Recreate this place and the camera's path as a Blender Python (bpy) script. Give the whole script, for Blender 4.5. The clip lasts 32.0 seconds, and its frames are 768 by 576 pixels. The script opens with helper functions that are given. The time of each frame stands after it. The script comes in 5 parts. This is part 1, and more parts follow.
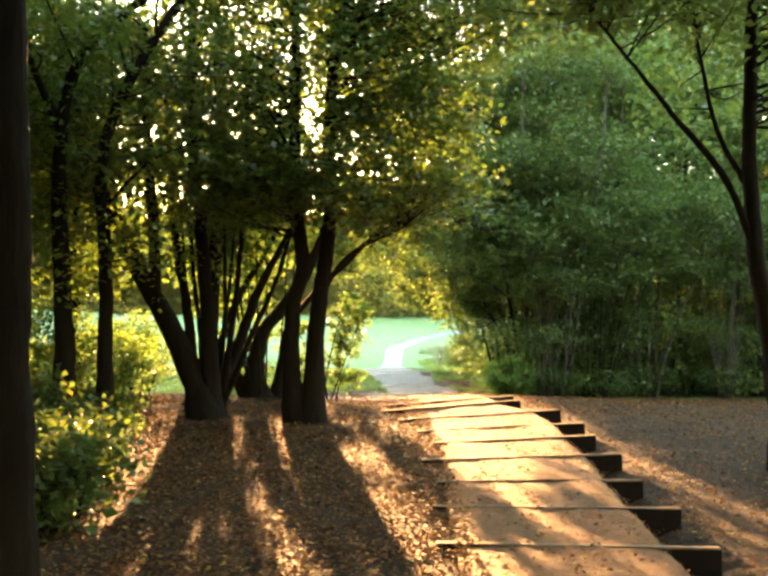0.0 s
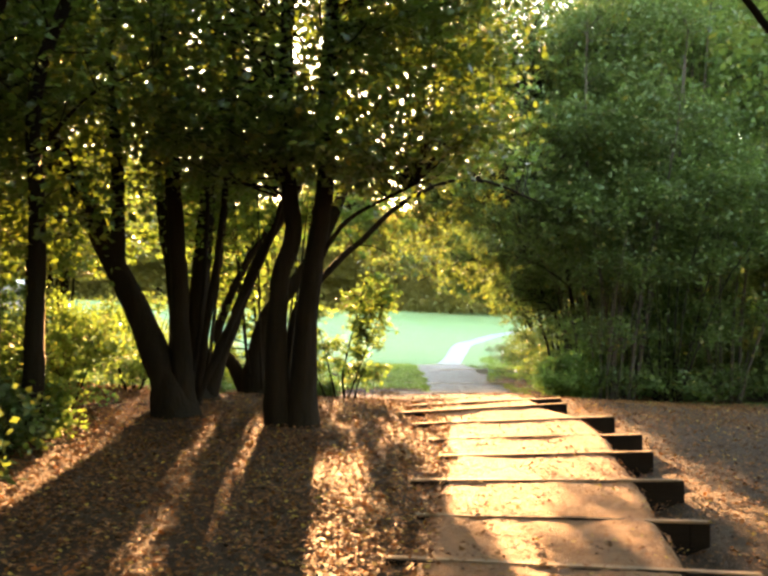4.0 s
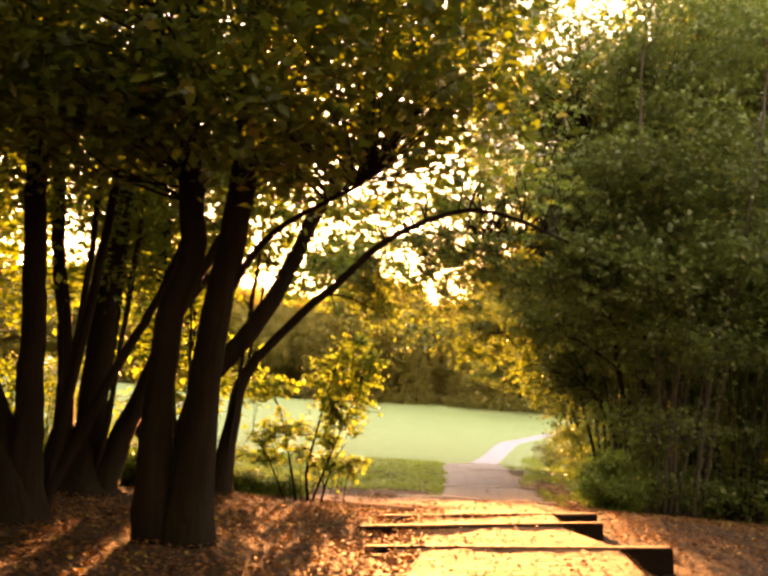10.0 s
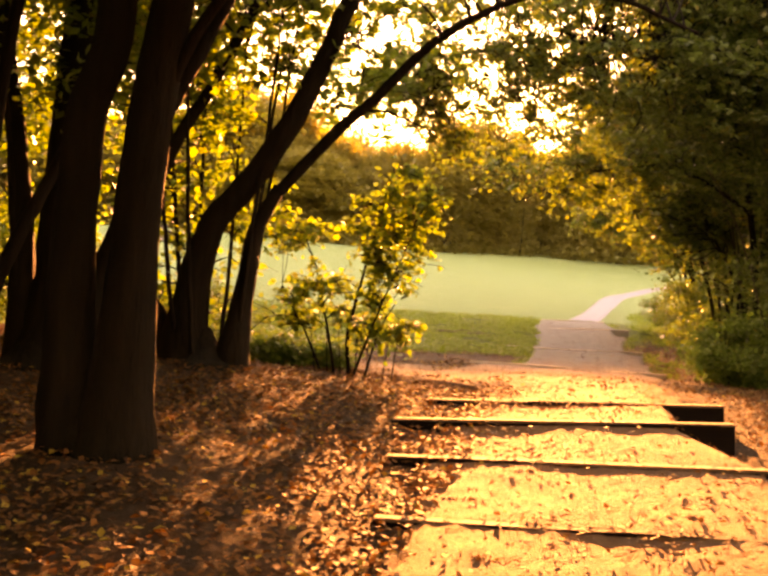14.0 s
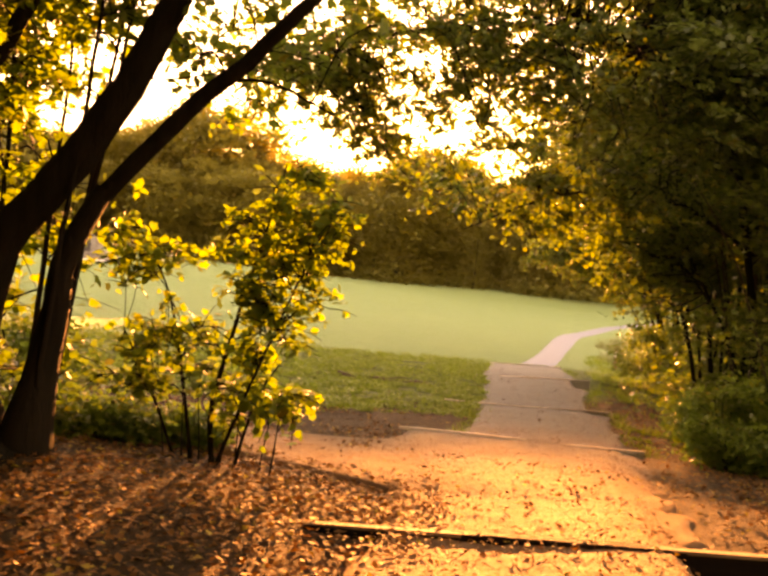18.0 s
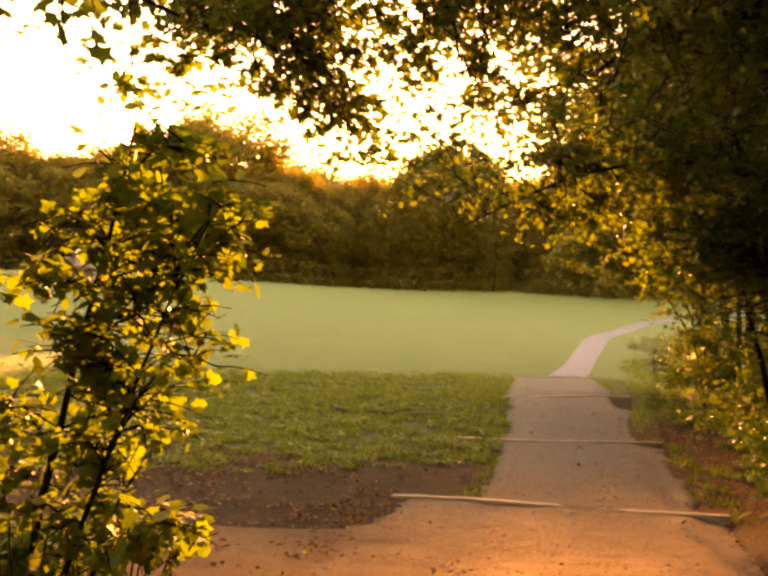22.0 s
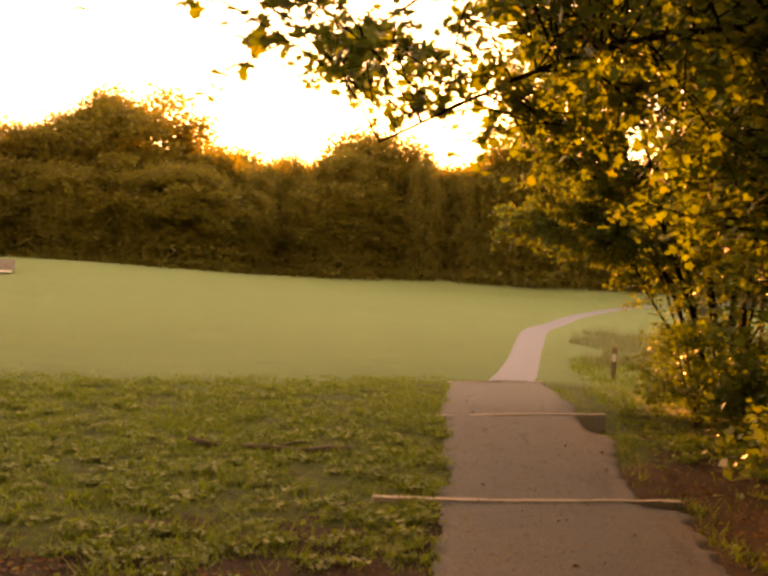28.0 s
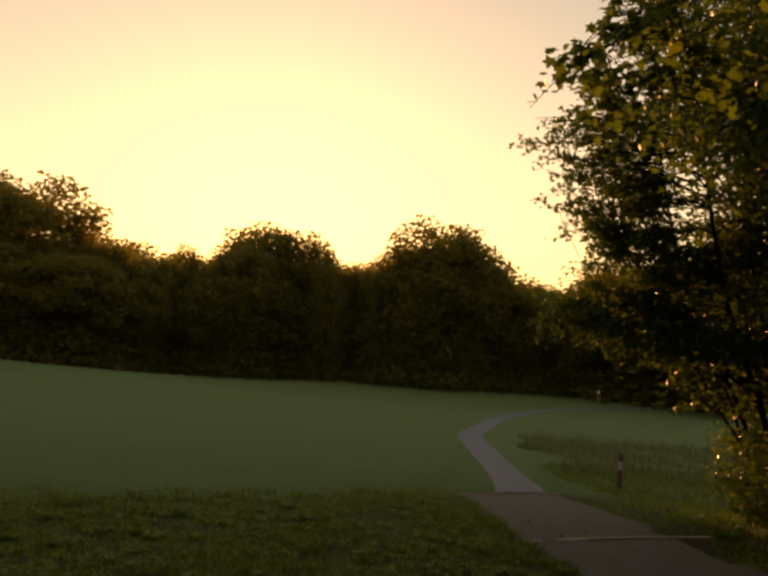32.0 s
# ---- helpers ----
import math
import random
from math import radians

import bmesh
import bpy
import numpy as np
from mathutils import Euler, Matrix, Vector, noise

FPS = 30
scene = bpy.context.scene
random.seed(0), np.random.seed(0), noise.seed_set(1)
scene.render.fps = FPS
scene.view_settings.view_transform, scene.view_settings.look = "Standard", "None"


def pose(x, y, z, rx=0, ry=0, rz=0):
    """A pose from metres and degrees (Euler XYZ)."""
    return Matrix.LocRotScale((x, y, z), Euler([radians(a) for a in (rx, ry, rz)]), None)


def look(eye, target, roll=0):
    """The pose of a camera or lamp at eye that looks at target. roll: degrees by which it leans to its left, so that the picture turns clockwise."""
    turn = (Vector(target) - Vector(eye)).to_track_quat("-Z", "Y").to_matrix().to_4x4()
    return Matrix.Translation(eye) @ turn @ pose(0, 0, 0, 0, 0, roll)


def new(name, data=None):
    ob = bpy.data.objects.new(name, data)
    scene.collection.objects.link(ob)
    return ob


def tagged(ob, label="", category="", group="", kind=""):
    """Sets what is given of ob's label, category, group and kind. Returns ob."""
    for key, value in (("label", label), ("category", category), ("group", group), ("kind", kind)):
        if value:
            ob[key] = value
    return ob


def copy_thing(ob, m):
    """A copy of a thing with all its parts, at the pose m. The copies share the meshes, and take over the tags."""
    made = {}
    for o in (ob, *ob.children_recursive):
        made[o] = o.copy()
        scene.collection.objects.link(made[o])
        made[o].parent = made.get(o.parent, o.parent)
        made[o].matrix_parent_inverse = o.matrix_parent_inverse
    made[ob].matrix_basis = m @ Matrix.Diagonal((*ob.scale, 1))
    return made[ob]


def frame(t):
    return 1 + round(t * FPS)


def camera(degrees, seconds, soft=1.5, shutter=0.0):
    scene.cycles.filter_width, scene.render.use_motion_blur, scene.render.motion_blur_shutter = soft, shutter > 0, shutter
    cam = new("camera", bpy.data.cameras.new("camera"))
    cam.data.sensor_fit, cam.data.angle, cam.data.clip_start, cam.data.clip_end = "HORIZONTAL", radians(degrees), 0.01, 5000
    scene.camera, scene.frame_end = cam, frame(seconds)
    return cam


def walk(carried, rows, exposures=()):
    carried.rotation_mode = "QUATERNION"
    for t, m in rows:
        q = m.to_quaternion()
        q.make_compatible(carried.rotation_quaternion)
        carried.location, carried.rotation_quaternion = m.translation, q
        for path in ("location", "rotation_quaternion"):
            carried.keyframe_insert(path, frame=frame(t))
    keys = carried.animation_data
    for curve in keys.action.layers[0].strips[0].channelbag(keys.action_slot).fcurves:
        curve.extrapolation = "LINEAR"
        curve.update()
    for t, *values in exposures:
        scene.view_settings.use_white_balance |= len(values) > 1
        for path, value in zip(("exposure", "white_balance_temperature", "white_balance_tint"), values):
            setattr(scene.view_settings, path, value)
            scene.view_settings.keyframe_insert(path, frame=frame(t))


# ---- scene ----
cam = camera(43.3, 32.0, soft=3.0)
METRES, EYE, TILT, LEAN, TURN = 22.7, 1.5, 0.0, 2.0, 0.0
ROWS = [
    (0.0, 0.0, 0.0, 0.0, -0.13, 2.65, -2.89),
    (0.5, 0.0043, 0.0164, -0.0027, 0.98, 3.92, -3.51),
    (1.0, 0.0111, 0.0312, -0.0025, 0.06, 2.29, -2.2),
    (1.5, 0.0157, 0.0449, -0.0023, 1.9, 0.97, -2.73),
    (2.0, 0.019, 0.0588, -0.0014, 1.96, 0.82, -2.71),
    (2.5, 0.025, 0.0725, -0.0042, 3.52, 1.92, -4.41),
    (3.0, 0.029, 0.0896, -0.0048, 4.21, 1.62, -4.25),
    (3.5, 0.0346, 0.1054, -0.0051, 4.09, 2.82, -4.43),
    (5.5, 0.0473, 0.1666, -0.0072, 7.93, -0.76, -0.78),
    (6.0, 0.0515, 0.1823, -0.0096, 7.71, 0.25, -4.82),
    (6.5, 0.0545, 0.1994, -0.0115, 6.12, -3.99, -5.98),
    (7.0, 0.0581, 0.2107, -0.0104, 5.92, -4.72, -6.17),
    (7.5, 0.057, 0.2214, -0.0105, 6.98, -3.98, -5.62),
    (8.0, 0.0567, 0.2345, -0.0114, 6.16, -2.81, -5.32),
    (8.5, 0.0564, 0.2491, -0.0112, 7.16, 0.7, -5.12),
    (9.0, 0.0585, 0.2655, -0.0108, 6.76, 0.14, -2.89),
    (9.5, 0.0637, 0.2778, -0.0083, 9.87, 6.84, -5.25),
    (10.0, 0.0666, 0.2926, -0.0109, 7.99, 7.66, -5.93),
    (10.5, 0.0708, 0.308, -0.0091, 7.12, 4.78, -5.79),
    (11.0, 0.0719, 0.3216, -0.0089, 11.01, 2.92, -6.88),
    (11.5, 0.0716, 0.3345, -0.0089, 9.7, 3.56, -6.96),
    (12.0, 0.07, 0.3506, -0.0099, 12.07, 1.15, -7.97),
    (12.5, 0.0659, 0.3659, -0.0082, 12.85, -0.43, -8.2),
    (13.0, 0.0675, 0.38, -0.0059, 15.73, 0.93, -7.58),
    (13.5, 0.0688, 0.3961, -0.0077, 14.84, -1.94, -6.66),
    (15.5, 0.0692, 0.4601, -0.0037, 13.93, -1.43, -6.14),
    (16.0, 0.0672, 0.4758, -0.0019, 14.59, -2.27, -6.1),
    (16.5, 0.0677, 0.4896, -0.0003, 12.91, 3.85, -7.67),
    (17.0, 0.0669, 0.5049, -0.002, 12.24, 4.33, -9.8),
    (17.5, 0.0637, 0.5207, -0.0022, 11.76, 1.72, -8.8),
    (18.0, 0.0589, 0.5358, -0.0011, 11.61, 0.23, -8.15),
    (18.5, 0.0539, 0.5507, 0.0009, 10.53, 1.08, -7.74),
    (19.0, 0.0531, 0.5649, -0.0006, 11.69, 4.64, -6.96),
    (19.5, 0.0507, 0.5814, 0.001, 11.17, 4.84, -6.19),
    (20.0, 0.0505, 0.5959, 0.0024, 10.87, 6.63, -6.58),
    (20.5, 0.05, 0.6107, 0.0022, 13.12, 6.09, -7.59),
    (21.0, 0.0506, 0.6267, 0.0021, 13.71, 2.51, -6.32),
    (21.5, 0.0514, 0.643, 0.0038, 14.11, 0.13, -5.35),
    (22.0, 0.0502, 0.6564, 0.006, 12.93, 0.51, -4.79),
    (22.5, 0.0519, 0.672, 0.0042, 10.67, 1.11, -4.68),
    (23.0, 0.0518, 0.6871, 0.0052, 11.21, 5.69, -7.49),
    (23.5, 0.0541, 0.7032, 0.0067, 12.22, 4.81, -7.7),
    (24.0, 0.0554, 0.7187, 0.0086, 13.66, 3.83, -7.95),
    (24.5, 0.0535, 0.733, 0.007, 13.98, 3.86, -7.92),
    (26.5, 0.04, 0.7897, 0.005, 8.23, 4.78, -8.34),
    (27.0, 0.0382, 0.8087, 0.005, 4.98, 2.15, -5.91),
    (27.5, 0.0341, 0.8249, 0.0044, 6.91, 0.01, -5.1),
    (28.0, 0.027, 0.8405, 0.0044, 8.64, 0.27, -5.13),
    (28.5, 0.0201, 0.8552, 0.0033, 13.49, 2.71, -5.86),
    (29.0, 0.01, 0.8698, 0.0017, 12.96, 1.78, -5.95),
    (29.5, -0.0021, 0.8828, -0.0001, 13.63, 1.38, -6.48),
    (30.0, -0.0165, 0.8934, -0.0022, 14.32, 1.29, -6.69),
    (30.5, -0.0311, 0.9044, -0.003, 6.98, 6.5, -8.44),
    (31.0, -0.0457, 0.9113, -0.0048, 3.28, 6.41, -8.82),
    (31.5, -0.06, 0.9162, -0.0056, 1.87, 4.83, -6.99),
    (32.0, -0.0753, 0.9234, -0.0064, 1.29, 6.97, -5.64),
]
EXPOSURES = [(0.0, 4.5, 7600, 18), (3.0, 4.4, 7800, 25), (6.0, 4.25, 7300, 26), (8.0, 4.05, 7800, 33), (9.0, 3.87, 11000, 50), (10.0, 3.98, 14000, 57), (11.5, 3.72, 19000, 64), (13.0, 3.75, 22000, 66), (16.0, 3.75, 24000, 64), (17.0, 3.55, 26000, 58), (19.0, 3.38, 44000, 66), (21.0, 3.0, 50000, 64), (23.0, 2.8, 45000, 53), (24.0, 2.5, 38000, 43), (27.0, 2.65, 95000, 72), (28.0, 2.65, 95000, 68), (29.0, 2.1, 90000, 60), (30.1, 2.0, 80000, 53), (30.7, 0.45, 16500, 42), (32.0, 0.08, 15000, 38)]
walk(cam, [(t, pose(0, 0, EYE, TILT, LEAN, TURN) @ pose(METRES * x, METRES * y, METRES * z, 90 + pitch, roll, yaw)) for t, x, y, z, yaw, pitch, roll in ROWS], EXPOSURES)

# ---- sky and sun ----
SUN_AZIMUTH, SUN_HEIGHT = -8.3, 10.3
world = bpy.data.worlds.new("world")
scene.world = world
world.use_nodes = True
wt = world.node_tree
sky = wt.nodes.new("ShaderNodeTexSky")
sky.sky_type = "NISHITA"
sky.sun_disc = False
sky.sun_elevation = radians(SUN_HEIGHT)
sky.sun_rotation = radians(SUN_AZIMUTH)
sky.air_density, sky.dust_density, sky.ozone_density = 1.5, 0.3, 1.4
wt.nodes["Background"].inputs["Strength"].default_value = 0.15
wt.links.new(sky.outputs["Color"], wt.nodes["Background"].inputs["Color"])
sun_data = bpy.data.lights.new("sun", "SUN")
sun_data.energy, sun_data.angle, sun_data.color = 4.2, radians(0.6), (1.0, 0.57, 0.24)
sun = new("sun", sun_data)
sun_way = Vector((math.sin(radians(SUN_AZIMUTH)) * math.cos(radians(SUN_HEIGHT)), math.cos(radians(SUN_AZIMUTH)) * math.cos(radians(SUN_HEIGHT)), math.sin(radians(SUN_HEIGHT))))
sun.matrix_world = look(sun_way * 300, (0, 0, 0))


# ---- materials ----
class Nodes:
    """A small builder of node materials."""

    def __init__(self, name):
        self.mat = bpy.data.materials.new(name)
        self.mat.use_nodes = True
        self.tree = self.mat.node_tree
        self.bsdf = self.tree.nodes["Principled BSDF"]
        self.out = self.tree.nodes["Material Output"]

    def add(self, kind, **values):
        node = self.tree.nodes.new(kind)
        for key, value in values.items():
            node.inputs[key.replace("_", " ")].default_value = value
        return node

    def link(self, a, b):
        self.tree.links.new(a, b)

    def noise(self, scale, detail=4.0, rough=0.6, stretch=None):
        n = self.add("ShaderNodeTexNoise", Scale=scale, Detail=detail, Roughness=rough)
        where = self.add("ShaderNodeTexCoord").outputs["Object"]
        if stretch:
            m = self.add("ShaderNodeMapping")
            m.inputs["Scale"].default_value = stretch
            self.link(where, m.inputs["Vector"])
            where = m.outputs["Vector"]
        self.link(where, n.inputs["Vector"])
        return n.outputs["Fac"]

    def ramp(self, fac, stops):
        r = self.add("ShaderNodeValToRGB")
        e = r.color_ramp.elements
        while len(e) < len(stops):
            e.new(0.5)
        for k, (at, c) in enumerate(stops):
            e[k].position, e[k].color = at, (*c, 1)
        self.link(fac, r.inputs["Fac"])
        return r.outputs["Color"]

    def mix(self, fac, a, b, how="MIX"):
        m = self.tree.nodes.new("ShaderNodeMix")
        m.data_type, m.blend_type = "RGBA", how
        for socket, value in ((m.inputs["Factor"], fac), (m.inputs["A"], a), (m.inputs["B"], b)):
            if isinstance(value, (int, float)):
                socket.default_value = value
            elif isinstance(value, tuple):
                socket.default_value = (*value, 1)
            else:
                self.link(value, socket)
        return m.outputs["Result"]

    def bump(self, height, strength, distance):
        b = self.add("ShaderNodeBump", Strength=strength, Distance=distance)
        self.link(height, b.inputs["Height"])
        self.link(b.outputs["Normal"], self.bsdf.inputs["Normal"])

    def done(self, colour, rough=0.85, gloss=0.3):
        if isinstance(colour, tuple):
            self.bsdf.inputs["Base Color"].default_value = (*colour, 1)
        else:
            self.link(colour, self.bsdf.inputs["Base Color"])
        self.bsdf.inputs["Roughness"].default_value = rough
        self.bsdf.inputs["Specular IOR Level"].default_value = gloss
        return self.mat


def leaf_material(name, dark, light, odd, through_colour, share=0.5, rough=0.5, gloss=0.35):
    n = Nodes(name)
    island = n.add("ShaderNodeNewGeometry").outputs["Random Per Island"]
    col = n.ramp(island, [(0.0, dark), (0.6, light), (0.9, light), (0.97, odd)])
    n.done(col, rough, gloss)
    thin = n.add("ShaderNodeBsdfTranslucent")
    n.link(n.mix(0.6, col, through_colour), thin.inputs["Color"])
    both = n.add("ShaderNodeMixShader")
    both.inputs["Fac"].default_value = share
    n.link(n.bsdf.outputs[0], both.inputs[1])
    n.link(thin.outputs[0], both.inputs[2])
    n.link(both.outputs[0], n.out.inputs["Surface"])
    return n.mat


def bark_material(name, dark, light):
    n = Nodes(name)
    grain = n.noise(9.0, 6, 0.65, (1, 1, 0.18))
    blot = n.noise(1.7, 3)
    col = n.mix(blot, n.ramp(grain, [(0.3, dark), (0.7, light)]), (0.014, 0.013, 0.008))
    n.bump(grain, 1.0, 0.04)
    return n.done(col, 0.95, 0.08)


def wood_material(name, dark, light, rough=0.8, gloss=0.25, stained=(0.16, 0.11, 0.07)):
    n = Nodes(name)
    grain = n.noise(7.0, 6, 0.7, (0.35, 3, 3))
    stain = n.noise(2.0, 4)
    col = n.mix(stain, n.ramp(grain, [(0.3, dark), (0.7, light)]), stained)
    n.bump(grain, 0.6, 0.01)
    return n.done(col, rough, gloss)


def ground_material():
    n = Nodes("ground")
    soil = n.ramp(n.noise(6.0, 8, 0.7), [(0.3, (0.026, 0.016, 0.010)), (0.55, (0.065, 0.040, 0.022)), (0.75, (0.115, 0.07, 0.038))])
    soil = n.mix(n.noise(0.6, 3), soil, (0.048, 0.03, 0.017))
    grass = n.ramp(n.noise(3.0, 8, 0.7), [(0.3, (0.036, 0.084, 0.015)), (0.6, (0.076, 0.150, 0.029)), (0.8, (0.122, 0.20, 0.046))])
    grass = n.mix(n.ramp(n.noise(0.22, 6, 0.7), [(0.35, (0, 0, 0)), (0.7, (0.8, 0.8, 0.8))]), grass, (0.092, 0.155, 0.04))
    grass = n.mix(n.ramp(n.noise(0.8, 5, 0.7), [(0.45, (0, 0, 0)), (0.75, (0.7, 0.7, 0.7))]), grass, (0.058, 0.11, 0.028))
    mask = n.add("ShaderNodeAttribute")
    mask.attribute_name = "grass"
    worn = n.add("ShaderNodeMath")
    worn.operation = "MULTIPLY_ADD"
    n.link(n.noise(2.2, 5, 0.65), worn.inputs[0])
    worn.inputs[1].default_value = 1.2
    n.link(mask.outputs["Fac"], worn.inputs[2])
    thatch = n.add("ShaderNodeAttribute")
    thatch.attribute_name = "thatch"
    grass = n.mix(thatch.outputs["Fac"], grass, n.ramp(n.noise(9.0, 6, 0.7), [(0.35, (0.030, 0.050, 0.010)), (0.65, (0.076, 0.12, 0.024))]))
    edge = n.ramp(worn.outputs[0], [(0.95, (0, 0, 0)), (1.15, (1, 1, 1))])
    col = n.mix(edge, soil, grass)
    n.bump(n.noise(28.0, 8, 0.75), 0.9, 0.04)
    # bluish sheen on the grass stands in for bright haze over the meadow
    haze = n.add("ShaderNodeMath")
    haze.operation = "MULTIPLY"
    # the haze sheen fades out on the rough turf
    dry = n.add("ShaderNodeMapRange", To_Min=0.27, To_Max=0.0)
    n.link(thatch.outputs["Fac"], dry.inputs["Value"])
    n.link(edge, haze.inputs[0])
    n.link(dry.outputs["Result"], haze.inputs[1])
    n.bsdf.inputs["Sheen Tint"].default_value = (0.50, 0.82, 0.60, 1)
    n.link(haze.outputs[0], n.bsdf.inputs["Sheen Weight"])
    n.bsdf.inputs["Sheen Roughness"].default_value = 0.5
    return n.done(col, 0.95, 0.15)


def sand_material():
    n = Nodes("trodden_sand")
    col = n.ramp(n.noise(40.0, 8, 0.75), [(0.3, (0.135, 0.064, 0.028)), (0.6, (0.255, 0.128, 0.058)), (0.8, (0.34, 0.184, 0.091))])
    col = n.mix(n.ramp(n.noise(1.3, 5, 0.6), [(0.4, (0, 0, 0)), (0.75, (1, 1, 1))]), col, (0.19, 0.105, 0.055))
    col = n.mix(n.ramp(n.noise(7.0, 6, 0.7), [(0.5, (0, 0, 0)), (0.72, (0.75, 0.75, 0.75))]), col, (0.11, 0.06, 0.032))
    where = n.add("ShaderNodeSeparateXYZ")
    n.link(n.add("ShaderNodeTexCoord").outputs["Object"], where.inputs[0])
    along = n.add("ShaderNodeMapRange", From_Min=19.0, From_Max=24.5)
    n.link(where.outputs["Y"], along.inputs["Value"])
    grey = n.ramp(n.noise(45.0, 8, 0.75), [(0.3, (0.098, 0.103, 0.097)), (0.7, (0.195, 0.202, 0.188))])
    col = n.mix(along.outputs["Result"], col, grey)
    col = n.mix(n.ramp(n.noise(150.0, 2, 0.5), [(0.60, (0, 0, 0)), (0.66, (0.8, 0.8, 0.8))]), col, (0.07, 0.042, 0.025))
    n.bump(n.noise(34.0, 8, 0.8), 0.9, 0.022)
    return n.done(col, 0.9, 0.25)


def gravel_material():
    n = Nodes("grey_gravel")
    col = n.ramp(n.noise(60.0, 8, 0.8), [(0.3, (0.128, 0.152, 0.19)), (0.7, (0.215, 0.248, 0.295))])
    col = n.mix(n.noise(0.8, 4), col, (0.17, 0.20, 0.24))
    n.bump(n.noise(70.0, 6, 0.8), 0.6, 0.01)
    return n.done(col, 0.85, 0.3)


def plain_material(name, a, b, scale, rough=0.8):
    n = Nodes(name)
    v = n.noise(scale, 6, 0.7)
    n.bump(v, 0.4, 0.01)
    return n.done(n.ramp(v, [(0.3, a), (0.7, b)]), rough, 0.3)


LEAF = leaf_material("maple_leaf", (0.028, 0.060, 0.012), (0.070, 0.120, 0.022), (0.17, 0.14, 0.02), (0.19, 0.31, 0.04), 0.40, 0.4, 0.5)
# leaf colour lightened and yellowed to pass for sun shining through
LEAF_GOLD = leaf_material("sunlit_leaf", (0.042, 0.095, 0.018), (0.098, 0.178, 0.034), (0.21, 0.17, 0.03), (0.21, 0.36, 0.065), 0.46)
LEAF_EDGE = leaf_material("bronze_green_leaf", (0.036, 0.074, 0.019), (0.084, 0.135, 0.033), (0.17, 0.14, 0.025), (0.18, 0.29, 0.052), 0.42, 0.45, 0.4)
LEAF_DEEP = leaf_material("deep_green_leaf", (0.050, 0.115, 0.036), (0.115, 0.205, 0.060), (0.24, 0.21, 0.03), (0.30, 0.39, 0.06), 0.44, 0.4, 0.5)
# darker copy for trees and bushes that stand in shade
LEAF_DARK = leaf_material("shaded_leaf", (0.038, 0.078, 0.022), (0.085, 0.140, 0.038), (0.16, 0.13, 0.02), (0.15, 0.22, 0.036), 0.36, 0.45, 0.4)
LEAF_FAR = leaf_material("far_wood_leaf", (0.075, 0.09, 0.03), (0.13, 0.135, 0.045), (0.18, 0.14, 0.03), (0.50, 0.40, 0.07), 0.5)
LITTER = leaf_material("fallen_leaf", (0.026, 0.012, 0.006), (0.195, 0.082, 0.027), (0.36, 0.25, 0.05), (0.24, 0.12, 0.04), 0.15, 0.75, 0.15)
BLADE = leaf_material("grass_blade", (0.055, 0.105, 0.015), (0.135, 0.215, 0.032), (0.22, 0.22, 0.06), (0.28, 0.41, 0.045), 0.42)
STRAW = leaf_material("pale_grass_blade", (0.11, 0.14, 0.06), (0.19, 0.215, 0.11), (0.30, 0.28, 0.17), (0.26, 0.30, 0.13), 0.4)
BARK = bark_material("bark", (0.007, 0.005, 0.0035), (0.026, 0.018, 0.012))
BARK_GREY = bark_material("grey_bark", (0.06, 0.05, 0.04), (0.17, 0.14, 0.11))
# one timber in three tones: riser shade, sunlit top and skylight painted in
BOARD = wood_material("shaded_board", (0.006, 0.0045, 0.0032), (0.024, 0.017, 0.011), 0.85, 0.08, (0.012, 0.008, 0.006))
BOARD_LIT = wood_material("sunlit_board", (0.12, 0.084, 0.054), (0.31, 0.225, 0.148), 0.85, 0.12, (0.19, 0.135, 0.085))
BOARD_PALE = wood_material("skylit_board", (0.28, 0.23, 0.17), (0.54, 0.45, 0.35), 0.75, 0.25, (0.40, 0.33, 0.25))
POSTWOOD = wood_material("post_wood", (0.16, 0.12, 0.075), (0.36, 0.28, 0.18))
ROTTEN = wood_material("rotten_branch", (0.03, 0.022, 0.016), (0.10, 0.07, 0.045))
GROUND, SAND, GRAVEL = ground_material(), sand_material(), gravel_material()
STONE = plain_material("grey_stone", (0.11, 0.105, 0.10), (0.24, 0.235, 0.225), 5.0)
DARK = plain_material("dark_recess", (0.03, 0.03, 0.03), (0.07, 0.065, 0.06), 4.0)
WHITE = plain_material("white_paint", (0.74, 0.74, 0.73), (0.82, 0.82, 0.81), 5.0, 0.35)
RUST = plain_material("rusty_iron", (0.08, 0.045, 0.03), (0.17, 0.09, 0.05), 20.0, 0.6)
rng = np.random.default_rng(7)


